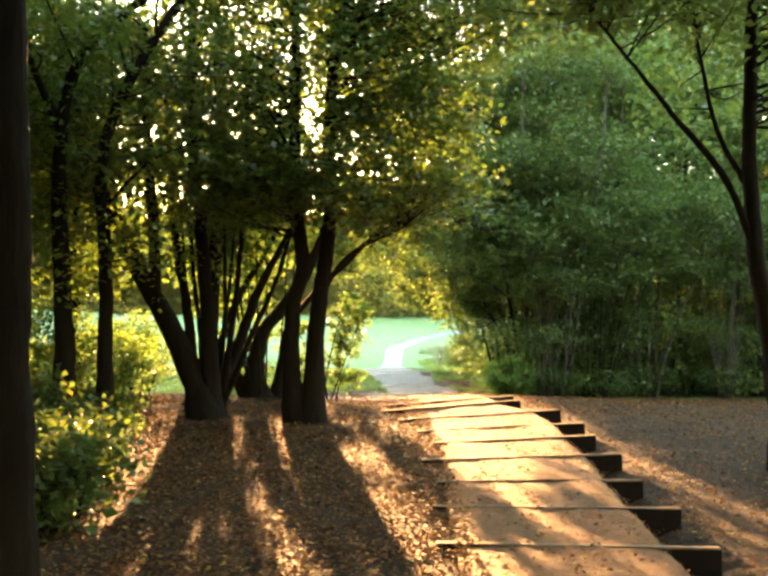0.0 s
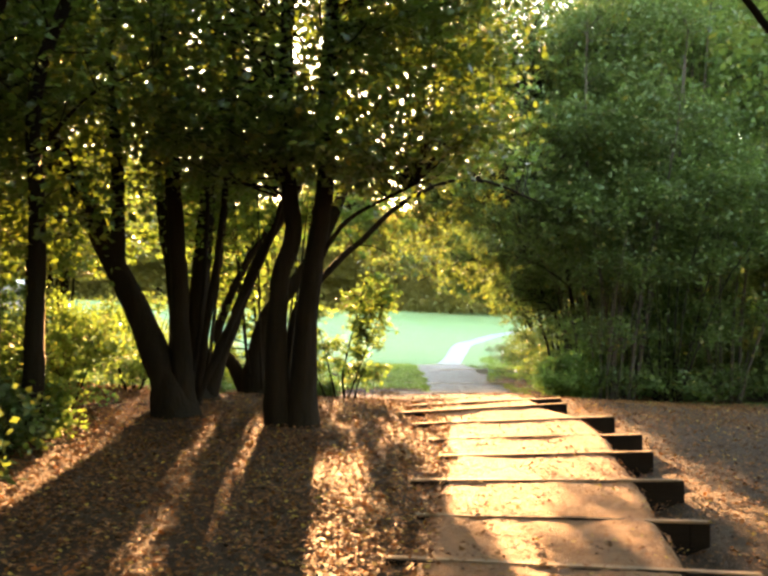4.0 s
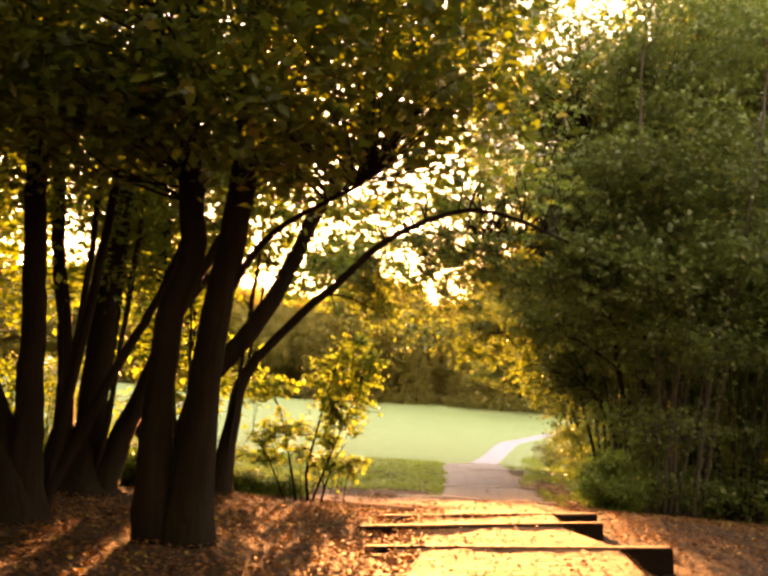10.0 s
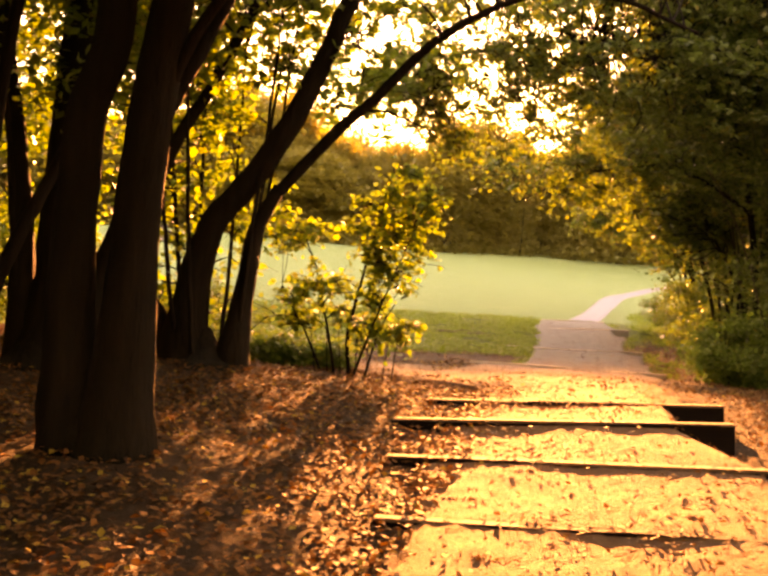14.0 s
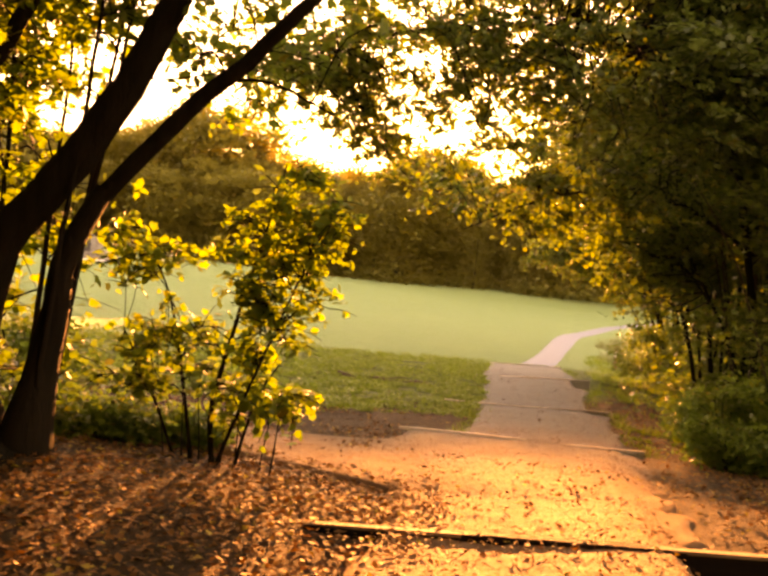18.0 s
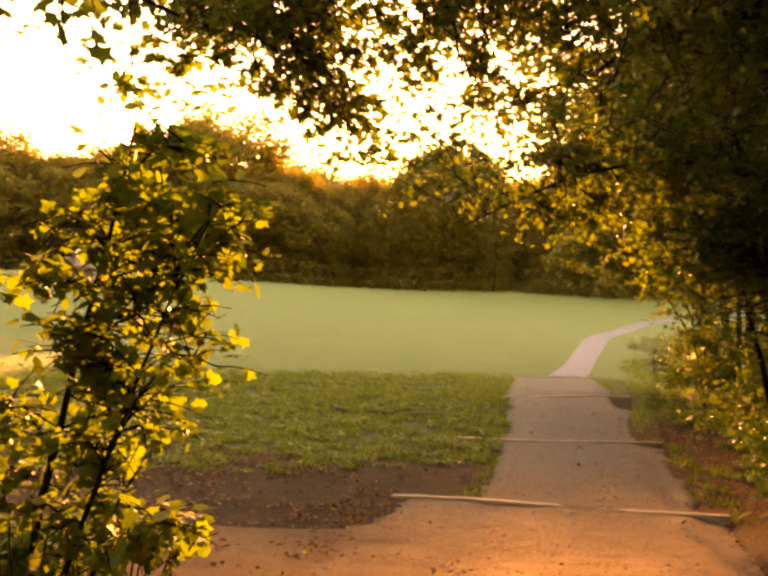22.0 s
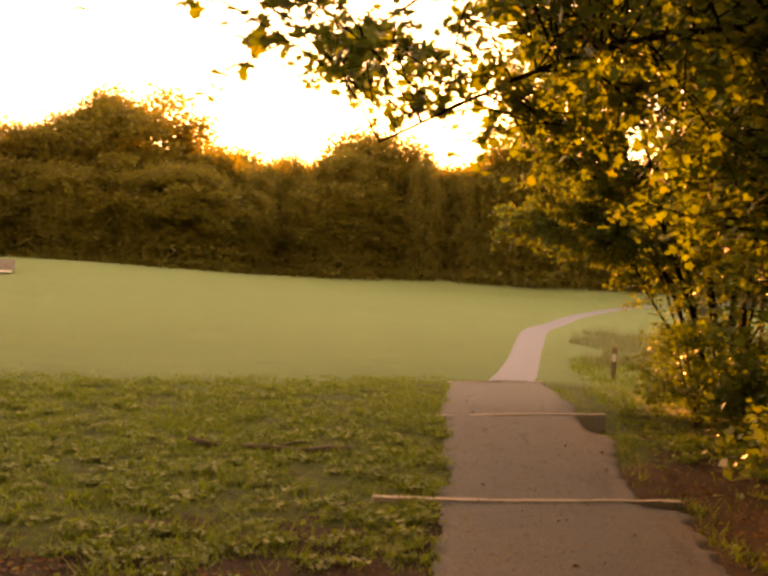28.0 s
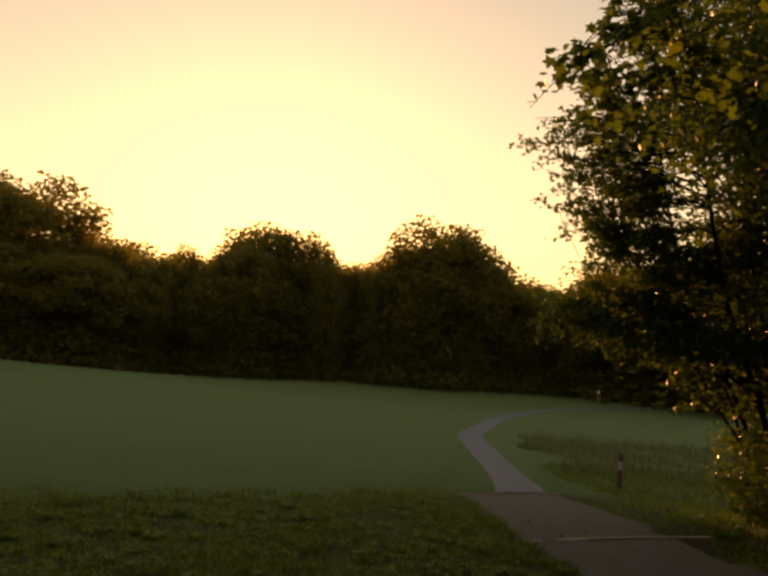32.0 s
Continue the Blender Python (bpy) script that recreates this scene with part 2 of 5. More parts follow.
# ---- mesh helpers ----
def fast_mesh(name, verts, faces, material, smooth=False):
    """A mesh from an array of places and an array of faces with the same number of corners."""
    verts, faces = np.asarray(verts, np.float32), np.asarray(faces, np.int32)
    me = bpy.data.meshes.new(name)
    me.vertices.add(len(verts))
    me.vertices.foreach_set("co", verts.ravel())
    k = faces.shape[1]
    me.loops.add(faces.size)
    me.loops.foreach_set("vertex_index", faces.ravel())
    me.polygons.add(len(faces))
    me.polygons.foreach_set("loop_start", np.arange(0, faces.size, k, dtype=np.int32))
    if smooth:
        me.polygons.foreach_set("use_smooth", np.ones(len(faces), dtype=bool))
    me.materials.append(material)
    me.update(calc_edges=True)
    me.validate()
    return me


def child(name, me, parent, label="", kind=""):
    ob = new(name, me)
    ob.parent = parent
    return tagged(ob, label, kind=kind)


def part(name, bm, material, parent, label=""):
    me = bpy.data.meshes.new(name)
    bm.to_mesh(me)
    bm.free()
    me.materials.append(material)
    return child(name, me, parent, label)


def thing(name, at, label, category, group="", kind=""):
    ob = new(name)
    ob.empty_display_size = 0.2
    ob.matrix_basis = Matrix.Translation(at)
    return tagged(ob, label, category, group, kind)


def box(size, at=(0, 0, 0), bevel=0.008, turn=None):
    bm = bmesh.new()
    bmesh.ops.create_cube(bm, size=1)
    bmesh.ops.scale(bm, vec=size, verts=bm.verts)
    bmesh.ops.bevel(bm, geom=bm.edges[:], offset=bevel, segments=2, affect="EDGES")
    if turn is not None:
        bmesh.ops.transform(bm, matrix=turn, verts=bm.verts)
    bmesh.ops.translate(bm, vec=at, verts=bm.verts)
    return bm


def curve_points(pts, step):
    """A smooth line through a few places."""
    p = np.asarray(pts, float)
    p = np.vstack([2 * p[0] - p[1], p, 2 * p[-1] - p[-2]])
    out = []
    for i in range(1, len(p) - 2):
        a, b, c, d = p[i - 1], p[i], p[i + 1], p[i + 2]
        n = max(2, int(np.linalg.norm((c - b)[:3]) / step))
        u = np.linspace(0, 1, n, endpoint=False)[:, None]
        out.append(0.5 * (2 * b + (c - a) * u + (2 * a - 5 * b + 4 * c - d) * u ** 2 + (3 * b - a - 3 * c + d) * u ** 3))
    return np.vstack(out + [p[-2][None]])


def tube(line, radii, sides=8, rough=0.0, seed=0):
    """Places and faces of a round limb along a line."""
    line, radii = np.asarray(line, float), np.asarray(radii, float)
    along = np.gradient(line, axis=0)
    along /= np.linalg.norm(along, axis=1)[:, None] + 1e-9
    a = np.zeros_like(along)
    last = np.array([1.0, 0.13, 0.07]) if abs(along[0][0]) < 0.8 else np.array([0.1, 0.2, 1.0])
    for k, w in enumerate(along):
        last = last - w * (last @ w)
        last = last / (np.linalg.norm(last) + 1e-9)
        a[k] = last
    b = np.cross(along, a)
    w = np.arange(sides) * 2 * np.pi / sides
    r = radii[:, None] * np.ones(sides)
    if rough:
        g = np.random.default_rng(seed)
        lumps = g.normal(size=r.shape)
        lumps = (lumps + np.roll(lumps, 1, 0) + np.roll(lumps, -1, 0) + np.roll(lumps, 1, 1)) / 2
        r = r * (1 + rough * g.normal(size=sides)[None, :] * 0.8 + 0.5 * rough * lumps)
    v = line[:, None] + r[..., None] * (np.cos(w)[None, :, None] * a[:, None] + np.sin(w)[None, :, None] * b[:, None])
    n = len(line)
    i, j = np.meshgrid(np.arange(n - 1), np.arange(sides), indexing="ij")
    k = (j + 1) % sides
    f = np.stack([i * sides + j, i * sides + k, (i + 1) * sides + k, (i + 1) * sides + j], -1).reshape(-1, 4)
    return v.reshape(-1, 3), f


def joined(pieces):
    vs, fs, at = [], [], 0
    for v, f in pieces:
        vs.append(v)
        fs.append(f + at)
        at += len(v)
    return np.vstack(vs), np.vstack(fs)


# a lobed leaf, a plain leaf of two halves, and a blade of grass
LOBED = (np.array([(0, -0.5, 0.0), (0.16, -0.22, 0.05), (0.5, -0.16, 0.0), (0.27, 0.08, 0.07), (0.3, 0.36, 0.02), (0.0, 0.6, -0.06), (-0.3, 0.36, 0.02), (-0.27, 0.08, 0.07), (-0.5, -0.16, 0.0), (-0.16, -0.22, 0.05), (0, 0.05, 0.0)]),
         np.array([(10, 0, 1), (10, 1, 2), (10, 2, 3), (10, 3, 4), (10, 4, 5), (10, 5, 6), (10, 6, 7), (10, 7, 8), (10, 8, 9), (10, 9, 0)]))
PLAIN = (np.array([(0, -0.5, 0), (0.36, 0.02, 0.1), (0, 0.55, -0.05), (-0.36, 0.02, 0.1)]), np.array([(0, 1, 2), (0, 2, 3)]))


def scatter(places, sizes, shape, g, tilt=0.9):
    """Leaves at many places, each turned its own way; tilt 0 lays them flat."""
    n = len(places)
    yaw = g.uniform(0, 2 * np.pi, n)
    lean, lean_way = np.abs(g.normal(0, tilt, n)), g.uniform(0, 2 * np.pi, n)
    c, s = np.cos(yaw), np.sin(yaw)
    t, f = shape
    p = np.empty((n, len(t), 3))
    p[..., 0] = c[:, None] * t[:, 0] - s[:, None] * t[:, 1]
    p[..., 1] = s[:, None] * t[:, 0] + c[:, None] * t[:, 1]
    p[..., 2] = t[:, 2] * g.uniform(0.3, 1.6, n)[:, None]
    axis = np.stack([np.cos(lean_way), np.sin(lean_way), np.zeros(n)], -1)[:, None]
    cl, sl = np.cos(lean)[:, None, None], np.sin(lean)[:, None, None]
    p = p * cl + np.cross(np.broadcast_to(axis, p.shape), p) * sl + axis * (p * axis).sum(-1, keepdims=True) * (1 - cl)
    p = p * np.asarray(sizes)[:, None, None] + np.asarray(places)[:, None]
    faces = (f[None] + (np.arange(n) * len(t))[:, None, None]).reshape(-1, f.shape[1])
    return p.reshape(-1, 3), faces


def in_blob(g, n, centre, radii, hollow=0.35):
    d = g.normal(size=(n, 3))
    d /= np.linalg.norm(d, axis=1)[:, None]
    return np.asarray(centre) + d * np.asarray(radii) * (hollow + (1 - hollow) * g.uniform(0, 1, n) ** 0.5)[:, None]


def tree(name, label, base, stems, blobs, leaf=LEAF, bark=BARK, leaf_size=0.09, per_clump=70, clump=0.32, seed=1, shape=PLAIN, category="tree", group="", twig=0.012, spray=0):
    """A tree at base. stems: (points from the base, radius below, radius above); blobs: (centre, radii, number of clumps) of the crown, from the base."""
    g = np.random.default_rng(seed)
    root = thing(name, base, label, category, group)
    lines = []
    for k, (pts, r0, r1) in enumerate(stems):
        line = curve_points(pts, 0.12)
        wobble = np.cumsum(g.normal(0, 0.012, line.shape), axis=0)
        line = line + (wobble - np.linspace(0, 1, len(line))[:, None] * wobble[-1]) * (0.3 + r0 * 2)
        u = np.linspace(0, 1, len(line))
        flare = 1 + 1.0 * np.exp(-u * np.linalg.norm(np.diff(line, axis=0), axis=1).sum() / 0.42) * (r0 > 0.06 and line[0][2] < 0.15)
        radii = (r0 + (r1 - r0) * u) * flare
        v, f = tube(line, radii, 12 if r0 > 0.07 else 7, 0.06, seed * 31 + k)
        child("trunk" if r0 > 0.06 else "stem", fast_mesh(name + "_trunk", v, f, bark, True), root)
        lines.append((line, radii))
    every = np.vstack([l for l, r in lines])
    thick = np.concatenate([r for l, r in lines])
    wood, places, sizes = [], [], []
    for centre, radii, count in blobs:
        for c in in_blob(g, count, centre, radii):
            d = np.linalg.norm(every - c, axis=1) + 0.8 * np.maximum(0, every[:, 2] - c[2] + 0.1)
            i = int(np.argmin(d + g.uniform(0, 0.35, len(d))))
            s = every[i]
            reach = np.linalg.norm(c - s)
            mid = (s + c) / 2 + g.normal(0, 0.09 * reach, 3) + (0, 0, 0.06 * reach)
            line = curve_points([s, mid, c], max(0.1, reach / 7))
            r0 = min(thick[i] * 0.6, twig * (0.6 + 0.5 * reach))
            if reach > 3.2:
                continue
            wood.append(tube(line, np.linspace(r0, 0.004, len(line)), 4))
            if spray:
                out = c - s
                out[2] *= 0.3
                for q in range(int(g.integers(spray - 2, spray + 2))):
                    root_at = line[int(g.integers(len(line) // 2, len(line)))]
                    way = out / (np.linalg.norm(out) + 1e-6) * 0.6 + g.normal(0, 0.75, 3) * (1, 1, 0.45)
                    way /= np.linalg.norm(way)
                    far = g.uniform(0.5, 1.3) * clump * 1.7
                    side = root_at + np.linspace(0, 1, 4)[:, None] * way * far + np.array([0, 0, -0.25 * far])[None] * (np.linspace(0, 1, 4) ** 2)[:, None]
                    wood.append(tube(side, np.linspace(0.005, 0.002, 4), 3))
                    n = max(3, int(per_clump / spray * g.uniform(0.6, 1.3)))
                    u = g.uniform(0.15, 1.05, n)[:, None]
                    places.append(root_at + u * way * far + np.array([0, 0, -0.25 * far]) * u ** 2 + np.clip(g.normal(0, 1, (n, 3)), -1.6, 1.6) * leaf_size * (0.55, 0.55, 0.4))
                continue
            n = int(per_clump * g.uniform(0.6, 1.4))
            at = c + np.clip(g.normal(0, 1, (n, 3)), -1.7, 1.7) * clump * (1, 1, 0.6)
            places.append(at)
            k = n // 4
            along = line[g.integers(len(line) // 2, len(line), k)]
            places.append(along + np.clip(g.normal(0, 0.5, (k, 3)), -0.9, 0.9) * clump * (1, 1, 0.7))
    if wood:
        v, f = joined(wood)
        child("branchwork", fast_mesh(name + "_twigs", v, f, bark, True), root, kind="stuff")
        places = np.vstack(places)
        places[:, 2] = np.maximum(places[:, 2], 0.05)
        v, f = scatter(places, leaf_size * g.uniform(0.6, 1.3, len(places)), shape, g)
        child("crown", fast_mesh(name + "_crown", v, f, leaf), root, kind="stuff")
    return root


# ---- ground ----
PROFILE_Y = np.array([-40, 0, 3, 6, 8, 10, 13, 15, 17, 19, 22, 25, 27, 29.5, 31.3, 33, 37, 58, 80, 100, 118, 140, 900])
PROFILE_Z = np.array([-0.3, -0.1, -0.15, -0.12, -0.06, 0, 0.08, 0.15, 0.215, 0.16, 0.045, 0.005, 0.015, 0.09, 0.15, 0.14, 0.08, 0.45, 1.25, 2.25, 3.2, 3.8, 5])
TABLE_Y = np.arange(-60, 400, 0.25)
TABLE_Z = np.convolve(np.pad(np.interp(TABLE_Y, PROFILE_Y, PROFILE_Z), 4, mode="edge"), np.ones(9) / 9, mode="valid")
# the path: along its left side y, left x, right x, and how much further the right end lies
PATH_Y = np.array([-4, 3, 7.2, 8.55, 9.77, 11.07, 12.47, 13.63, 14.82, 15.92, 17.05, 18.3, 18.75, 19.0, 19.6, 20.3, 20.7, 20.85, 21.15, 21.5, 22.2, 22.57, 22.64, 24, 26.4, 26.5, 27.5, 29.2, 31.0, 31.2, 36.68])
PATH_L = np.array([0.3, 0.4, 0.55, 0.6, 0.66, 0.7, 0.78, 0.66, 0.46, 0.36, 0.42, 0.26, -0.5, -1.0, -2.2, -3.2, -2.2, -1.1, -0.56, -0.42, -0.4, -0.38, 0.2, 0.15, 0.0, -0.02, -0.02, -0.22, -0.38, -0.45, -0.78])
PATH_R = np.array([2.2, 2.35, 2.5, 2.6, 2.64, 2.76, 2.78, 2.86, 2.74, 2.3, 2.25, 2.12, 2.1, 2.1, 2.12, 2.14, 2.16, 2.17, 2.18, 2.2, 2.2, 2.2, 2.02, 2.0, 1.94, 1.62, 1.62, 1.66, 1.64, 1.44, 1.02])
PATH_S = np.interp(PATH_Y, [-4, 7.2, 8.55, 9.77, 11.07, 12.47, 13.63, 14.82, 15.92, 17.05, 18.3, 19.3, 21, 22.1, 23.2, 26.5, 31.1, 36.68], [0, 0, 0.03, 0.08, 0.13, 0.18, 0.17, 0.15, 0.05, -0.12, -0.1, 0, 0, 0.03, 0.08, 0.5, 0.58, 0.75])
# how much higher the path's right side lies than its left
CROSS_Y = np.array([-5, 8.5, 9.8, 11.2, 12.6, 13.8, 15, 16, 17, 19, 22.5, 27, 31.6, 37.4, 42])
CROSS_Z = np.array([0, 0, 0.03, 0.08, 0.10, 0.13, 0.175, 0.21, 0.21, 0.16, 0.07, 0.045, 0.09, 0.06, 0])
DROP_Y = np.array([-5, 5, 7, 15.6, 17.2, 18.6, 30.2, 31.1, 31.9, 32.8])
DROP_D = np.array([0.08, 0.11, 0.13, 0.13, 0.14, 0.03, 0.03, 0.2, 0.2, 0.02])


def height(x, y):
    x, y = np.asarray(x, float), np.asarray(y, float)
    z = np.interp(y, TABLE_Y, TABLE_Z)
    z = z + 1.5 * np.exp(-((x + 40) / 24) ** 2 - ((y - 82) / 32) ** 2)
    right = np.interp(y - np.interp(y, PATH_Y, PATH_S) * 0.9, PATH_Y, PATH_R)
    u = np.clip((x - right + 0.42) / 0.22, 0, 1)
    u = u * u * (3 - 2 * u)
    left = np.interp(y, PATH_Y, PATH_L)
    z = z + np.interp(y, CROSS_Y, CROSS_Z) * np.clip((x - np.maximum(left, -0.5)) / (right - np.maximum(left, -0.5)), 0, 1) * (1 - np.clip((x - right - 0.4) / 4.0, 0, 1))
    z = z - np.interp(y, [4, 6, 15.5, 17], [0.03, 0.06, 0.06, 0.0]) * np.exp(-((x - right + 0.16) / 0.17) ** 2)
    back = np.clip((x - 4.0) / 5.0, 0, 1)
    z = z - np.interp(y, DROP_Y, DROP_D) * u * (1 - 0.6 * back)
    z = z + 0.75 * np.clip((y - 98) / 12, 0, 1) * np.clip((x + 24) / 16, 0, 1)
    for cx, cy, h, w in ((-1.1, 14.0, 0.1, 0.7), (-2.6, 14.3, 0.1, 0.8), (-2.9, 16.2, 0.12, 0.8), (-2.1, 17.5, 0.1, 0.7)):
        z = z + h * np.exp(-((x - cx) ** 2 + (y - cy) ** 2) / w ** 2)
    return z


def bumps(x, y, size, amount):
    return amount * (np.sin(x / size * 1.3 + 1.7 * np.sin(y / size * 0.8)) * np.sin(y / size * 1.1 + 1.3 * np.sin(x / size * 0.9 + 2)))


def lines_of(*pieces):
    out = [np.arange(a, b, s) for a, b, s in pieces]
    return np.concatenate(out + [[pieces[-1][1]]])


def turf_end(x, y):
    """Where the rough turf by the wood gives way to the smooth meadow."""
    return np.interp(x, [-14, -7.5, -3.5, -1.0], [25, 30.4, 33.6, 37]) + bumps(x, y, 1.1, 0.5)


def build_ground():
    xs = lines_of((-900, -200, 70), (-200, -60, 10), (-60, -12, 2), (-12, -6, 0.4), (-6, 6, 0.1), (6, 14, 0.4), (14, 60, 2), (60, 200, 10), (200, 900, 70))
    ys = lines_of((-900, -100, 80), (-100, -10, 6), (-10, 4, 0.5), (4, 38, 0.1), (38, 50, 0.4), (50, 140, 2), (140, 300, 10), (300, 1500, 80))
    x, y = np.meshgrid(xs, ys)
    z = height(x, y)
    near = np.clip((40 - y) / 5, 0, 1)
    z += near * (bumps(x, y, 0.55, 0.012) + bumps(x + 3, y, 0.19, 0.008) + rng.normal(0, 0.004, x.shape))
    shift = np.interp(y, PATH_Y, PATH_S)
    u = (x - np.interp(y, PATH_Y, PATH_L)) / (np.interp(y, PATH_Y, PATH_R) - np.interp(y, PATH_Y, PATH_L))
    y0 = y - shift * np.clip(u, 0, 1)
    left, right = np.interp(y0, PATH_Y, PATH_L), np.interp(y0, PATH_Y, PATH_R)
    inside = np.clip((x - left - 0.05) / 0.12, 0, 1) * np.clip((right - 0.1 - x) / 0.12, 0, 1) * (y0 < 36.6)
    z -= 0.07 * inside
    ny, nx = x.shape
    i, j = np.meshgrid(np.arange(ny - 1), np.arange(nx - 1), indexing="ij")
    f = np.stack([i * nx + j, i * nx + j + 1, (i + 1) * nx + j + 1, (i + 1) * nx + j], -1).reshape(-1, 4)
    me = fast_mesh("ground", np.stack([x, y, z], -1).reshape(-1, 3), f, GROUND, True)
    start = np.interp(x, [-60, -12, -6, -3, -1.5, -0.4, 2.2, 3.0, 4.5, 9, 30], [16, 17.5, 20.5, 22.2, 23.0, 24.2, 27.5, 30.0, 32.0, 35, 40])
    grass = np.clip((y - start) / 3.5, -1, 1) * 0.7
    fringe = 0.55 * np.exp(-((y - np.interp(x, [3, 8, 14], [22.5, 24.5, 26])) / 1.2) ** 2) * (x > 3.2)
    grass = np.maximum(grass, fringe)
    mask = me.attributes.new("grass", "FLOAT", "POINT")
    mask.data.foreach_set("value", grass.ravel().astype(np.float32))
    rough = np.clip((turf_end(x, y) + 0.8 - y) / 2.4, 0, 1) * (x < 0) + np.clip((38.5 - y) / 1.5, 0, 1) * (x >= 0)
    mask = me.attributes.new("thatch", "FLOAT", "POINT")
    mask.data.foreach_set("value", np.clip(rough * 0.92, 0, 1).ravel().astype(np.float32))
    tagged(new("ground", me), "leaf-strewn woodland soil opening onto a green meadow with a painted haze sheen", "ground", kind="structure")


BOARDS = [(0.35, 4.7, 2.38, 4.7), (0.4, 5.95, 2.45, 5.95), (0.42, 7.22, 2.52, 7.2), (0.46, 8.55, 2.65, 8.58), (0.55, 9.77, 2.66, 9.85), (0.47, 11.07, 2.78, 11.2), (0.68, 12.47, 2.8, 12.65),
          (0.52, 13.63, 2.9, 13.8), (0.28, 14.82, 2.78, 14.97), (0.03, 15.92, 2.31, 15.97), (0.06, 17.05, 2.33, 16.92), (-0.47, 22.57, 2.13, 22.62), (-0.5, 26.45, 1.88, 27.02), (-0.55, 31.05, 1.63, 31.66), (-0.79, 36.68, 0.94, 37.45)]


def path_height(x, y0, y):
    z = np.interp(y, TABLE_Y, TABLE_Z)
    starts = np.array([b[1] for b in BOARDS])
    k = np.clip(np.searchsorted(starts, y0, side="right") - 1, 0, len(starts) - 2)
    f = np.clip((y0 - starts[k]) / (starts[k + 1] - starts[k]), 0, 1)
    low = np.where(y0 > 20, 0.014, 0.005)
    return z + 0.034 - low * f - np.where(y0 > 20, 0.006, 0.0) + 0.005 * f * np.sin(x * 5.1 + 3 * k) * np.sin(x * 2.3 + k)


def build_path():
    rows, across = np.arange(2.0, 36.66, 0.07), np.linspace(0, 1, 40)
    y0, u = np.meshgrid(rows, across, indexing="ij")
    ragged = np.random.default_rng(3).normal(0, 0.022, (len(rows), 2))
    left, right = np.interp(y0, PATH_Y, PATH_L), np.interp(y0, PATH_Y, PATH_R) - np.interp(y0, [14, 16.5, 18], [0.36, 0.3, 0.1])
    x = left + (right - left) * u + (bumps(y0 * 2.2, u * 0 + 1, 0.4, 0.03) + bumps(y0 * 2, u * 0 + 2, 0.1, 0.02) + ragged[:, :1]) * np.where(u < 0.5, 1 - u * 2, 0) + (bumps(y0 * 2, u * 0 + 3, 0.35, 0.05) + bumps(y0 * 2, u * 0 + 5, 0.1, 0.025) + ragged[:, 1:] + 0.06) * np.where(u > 0.6, (u - 0.6) / 0.4, 0)
    y = y0 + np.interp(y0, PATH_Y, PATH_S) * u
    z = path_height(x, y0, y) + (height(x, y) - np.interp(y, TABLE_Y, TABLE_Z)) * 1.0
    z += bumps(x, y, 0.4, 0.008) + bumps(x, y, 0.13, 0.004) + bumps(x + 2, y, 0.07, 0.003) + rng.normal(0, 0.0025, x.shape)
    edge = np.clip(np.minimum(u, 1 - u) / 0.035, 0, 1)
    z -= 0.06 * (1 - edge)
    n, m = x.shape
    i, j = np.meshgrid(np.arange(n - 1), np.arange(m - 1), indexing="ij")
    f = np.stack([i * m + j, i * m + j + 1, (i + 1) * m + j + 1, (i + 1) * m + j], -1).reshape(-1, 4)
    tagged(new("path", fast_mesh("path", np.stack([x, y, z], -1).reshape(-1, 3), f, SAND, True)), "trodden sandy footpath rising in shallow board-edged steps", "path", kind="structure")
    # the grey gravel path across the meadow
    mid = curve_points([(0.35, 37.3, 0.95), (0.52, 44, 0.88), (0.64, 50, 1.0), (0.72, 56, 1.1), (1.0, 60.5, 1.1), (1.7, 65, 1.05), (2.6, 71, 1.0), (3.5, 76.3, 1.0), (5.0, 82.5, 1.0), (6.5, 87, 1.0), (8.6, 93, 1.1), (13, 99, 1.2), (22, 106, 1.2)], 0.5)
    across = np.linspace(-0.5, 0.5, 9)
    way = np.gradient(mid[:, :2], axis=0)
    way /= np.linalg.norm(way, axis=1)[:, None]
    x = mid[:, 0:1] + way[:, 1:2] * across * mid[:, 2:3]
    y = mid[:, 1:2] - way[:, 0:1] * across * mid[:, 2:3]
    x += bumps(y, x * 0, 0.8, 0.03)
    z = height(x, y) + 0.03 - 0.05 * (np.abs(across) > 0.48)
    n, m = x.shape
    i, j = np.meshgrid(np.arange(n - 1), np.arange(m - 1), indexing="ij")
    f = np.stack([i * m + j, i * m + j + 1, (i + 1) * m + j + 1, (i + 1) * m + j], -1).reshape(-1, 4)
    tagged(new("gravel_path", fast_mesh("gravel_path", np.stack([x, y, z], -1).reshape(-1, 3), f, GRAVEL, True)), "narrow grey gravel path winding across the meadow", "path", kind="structure")


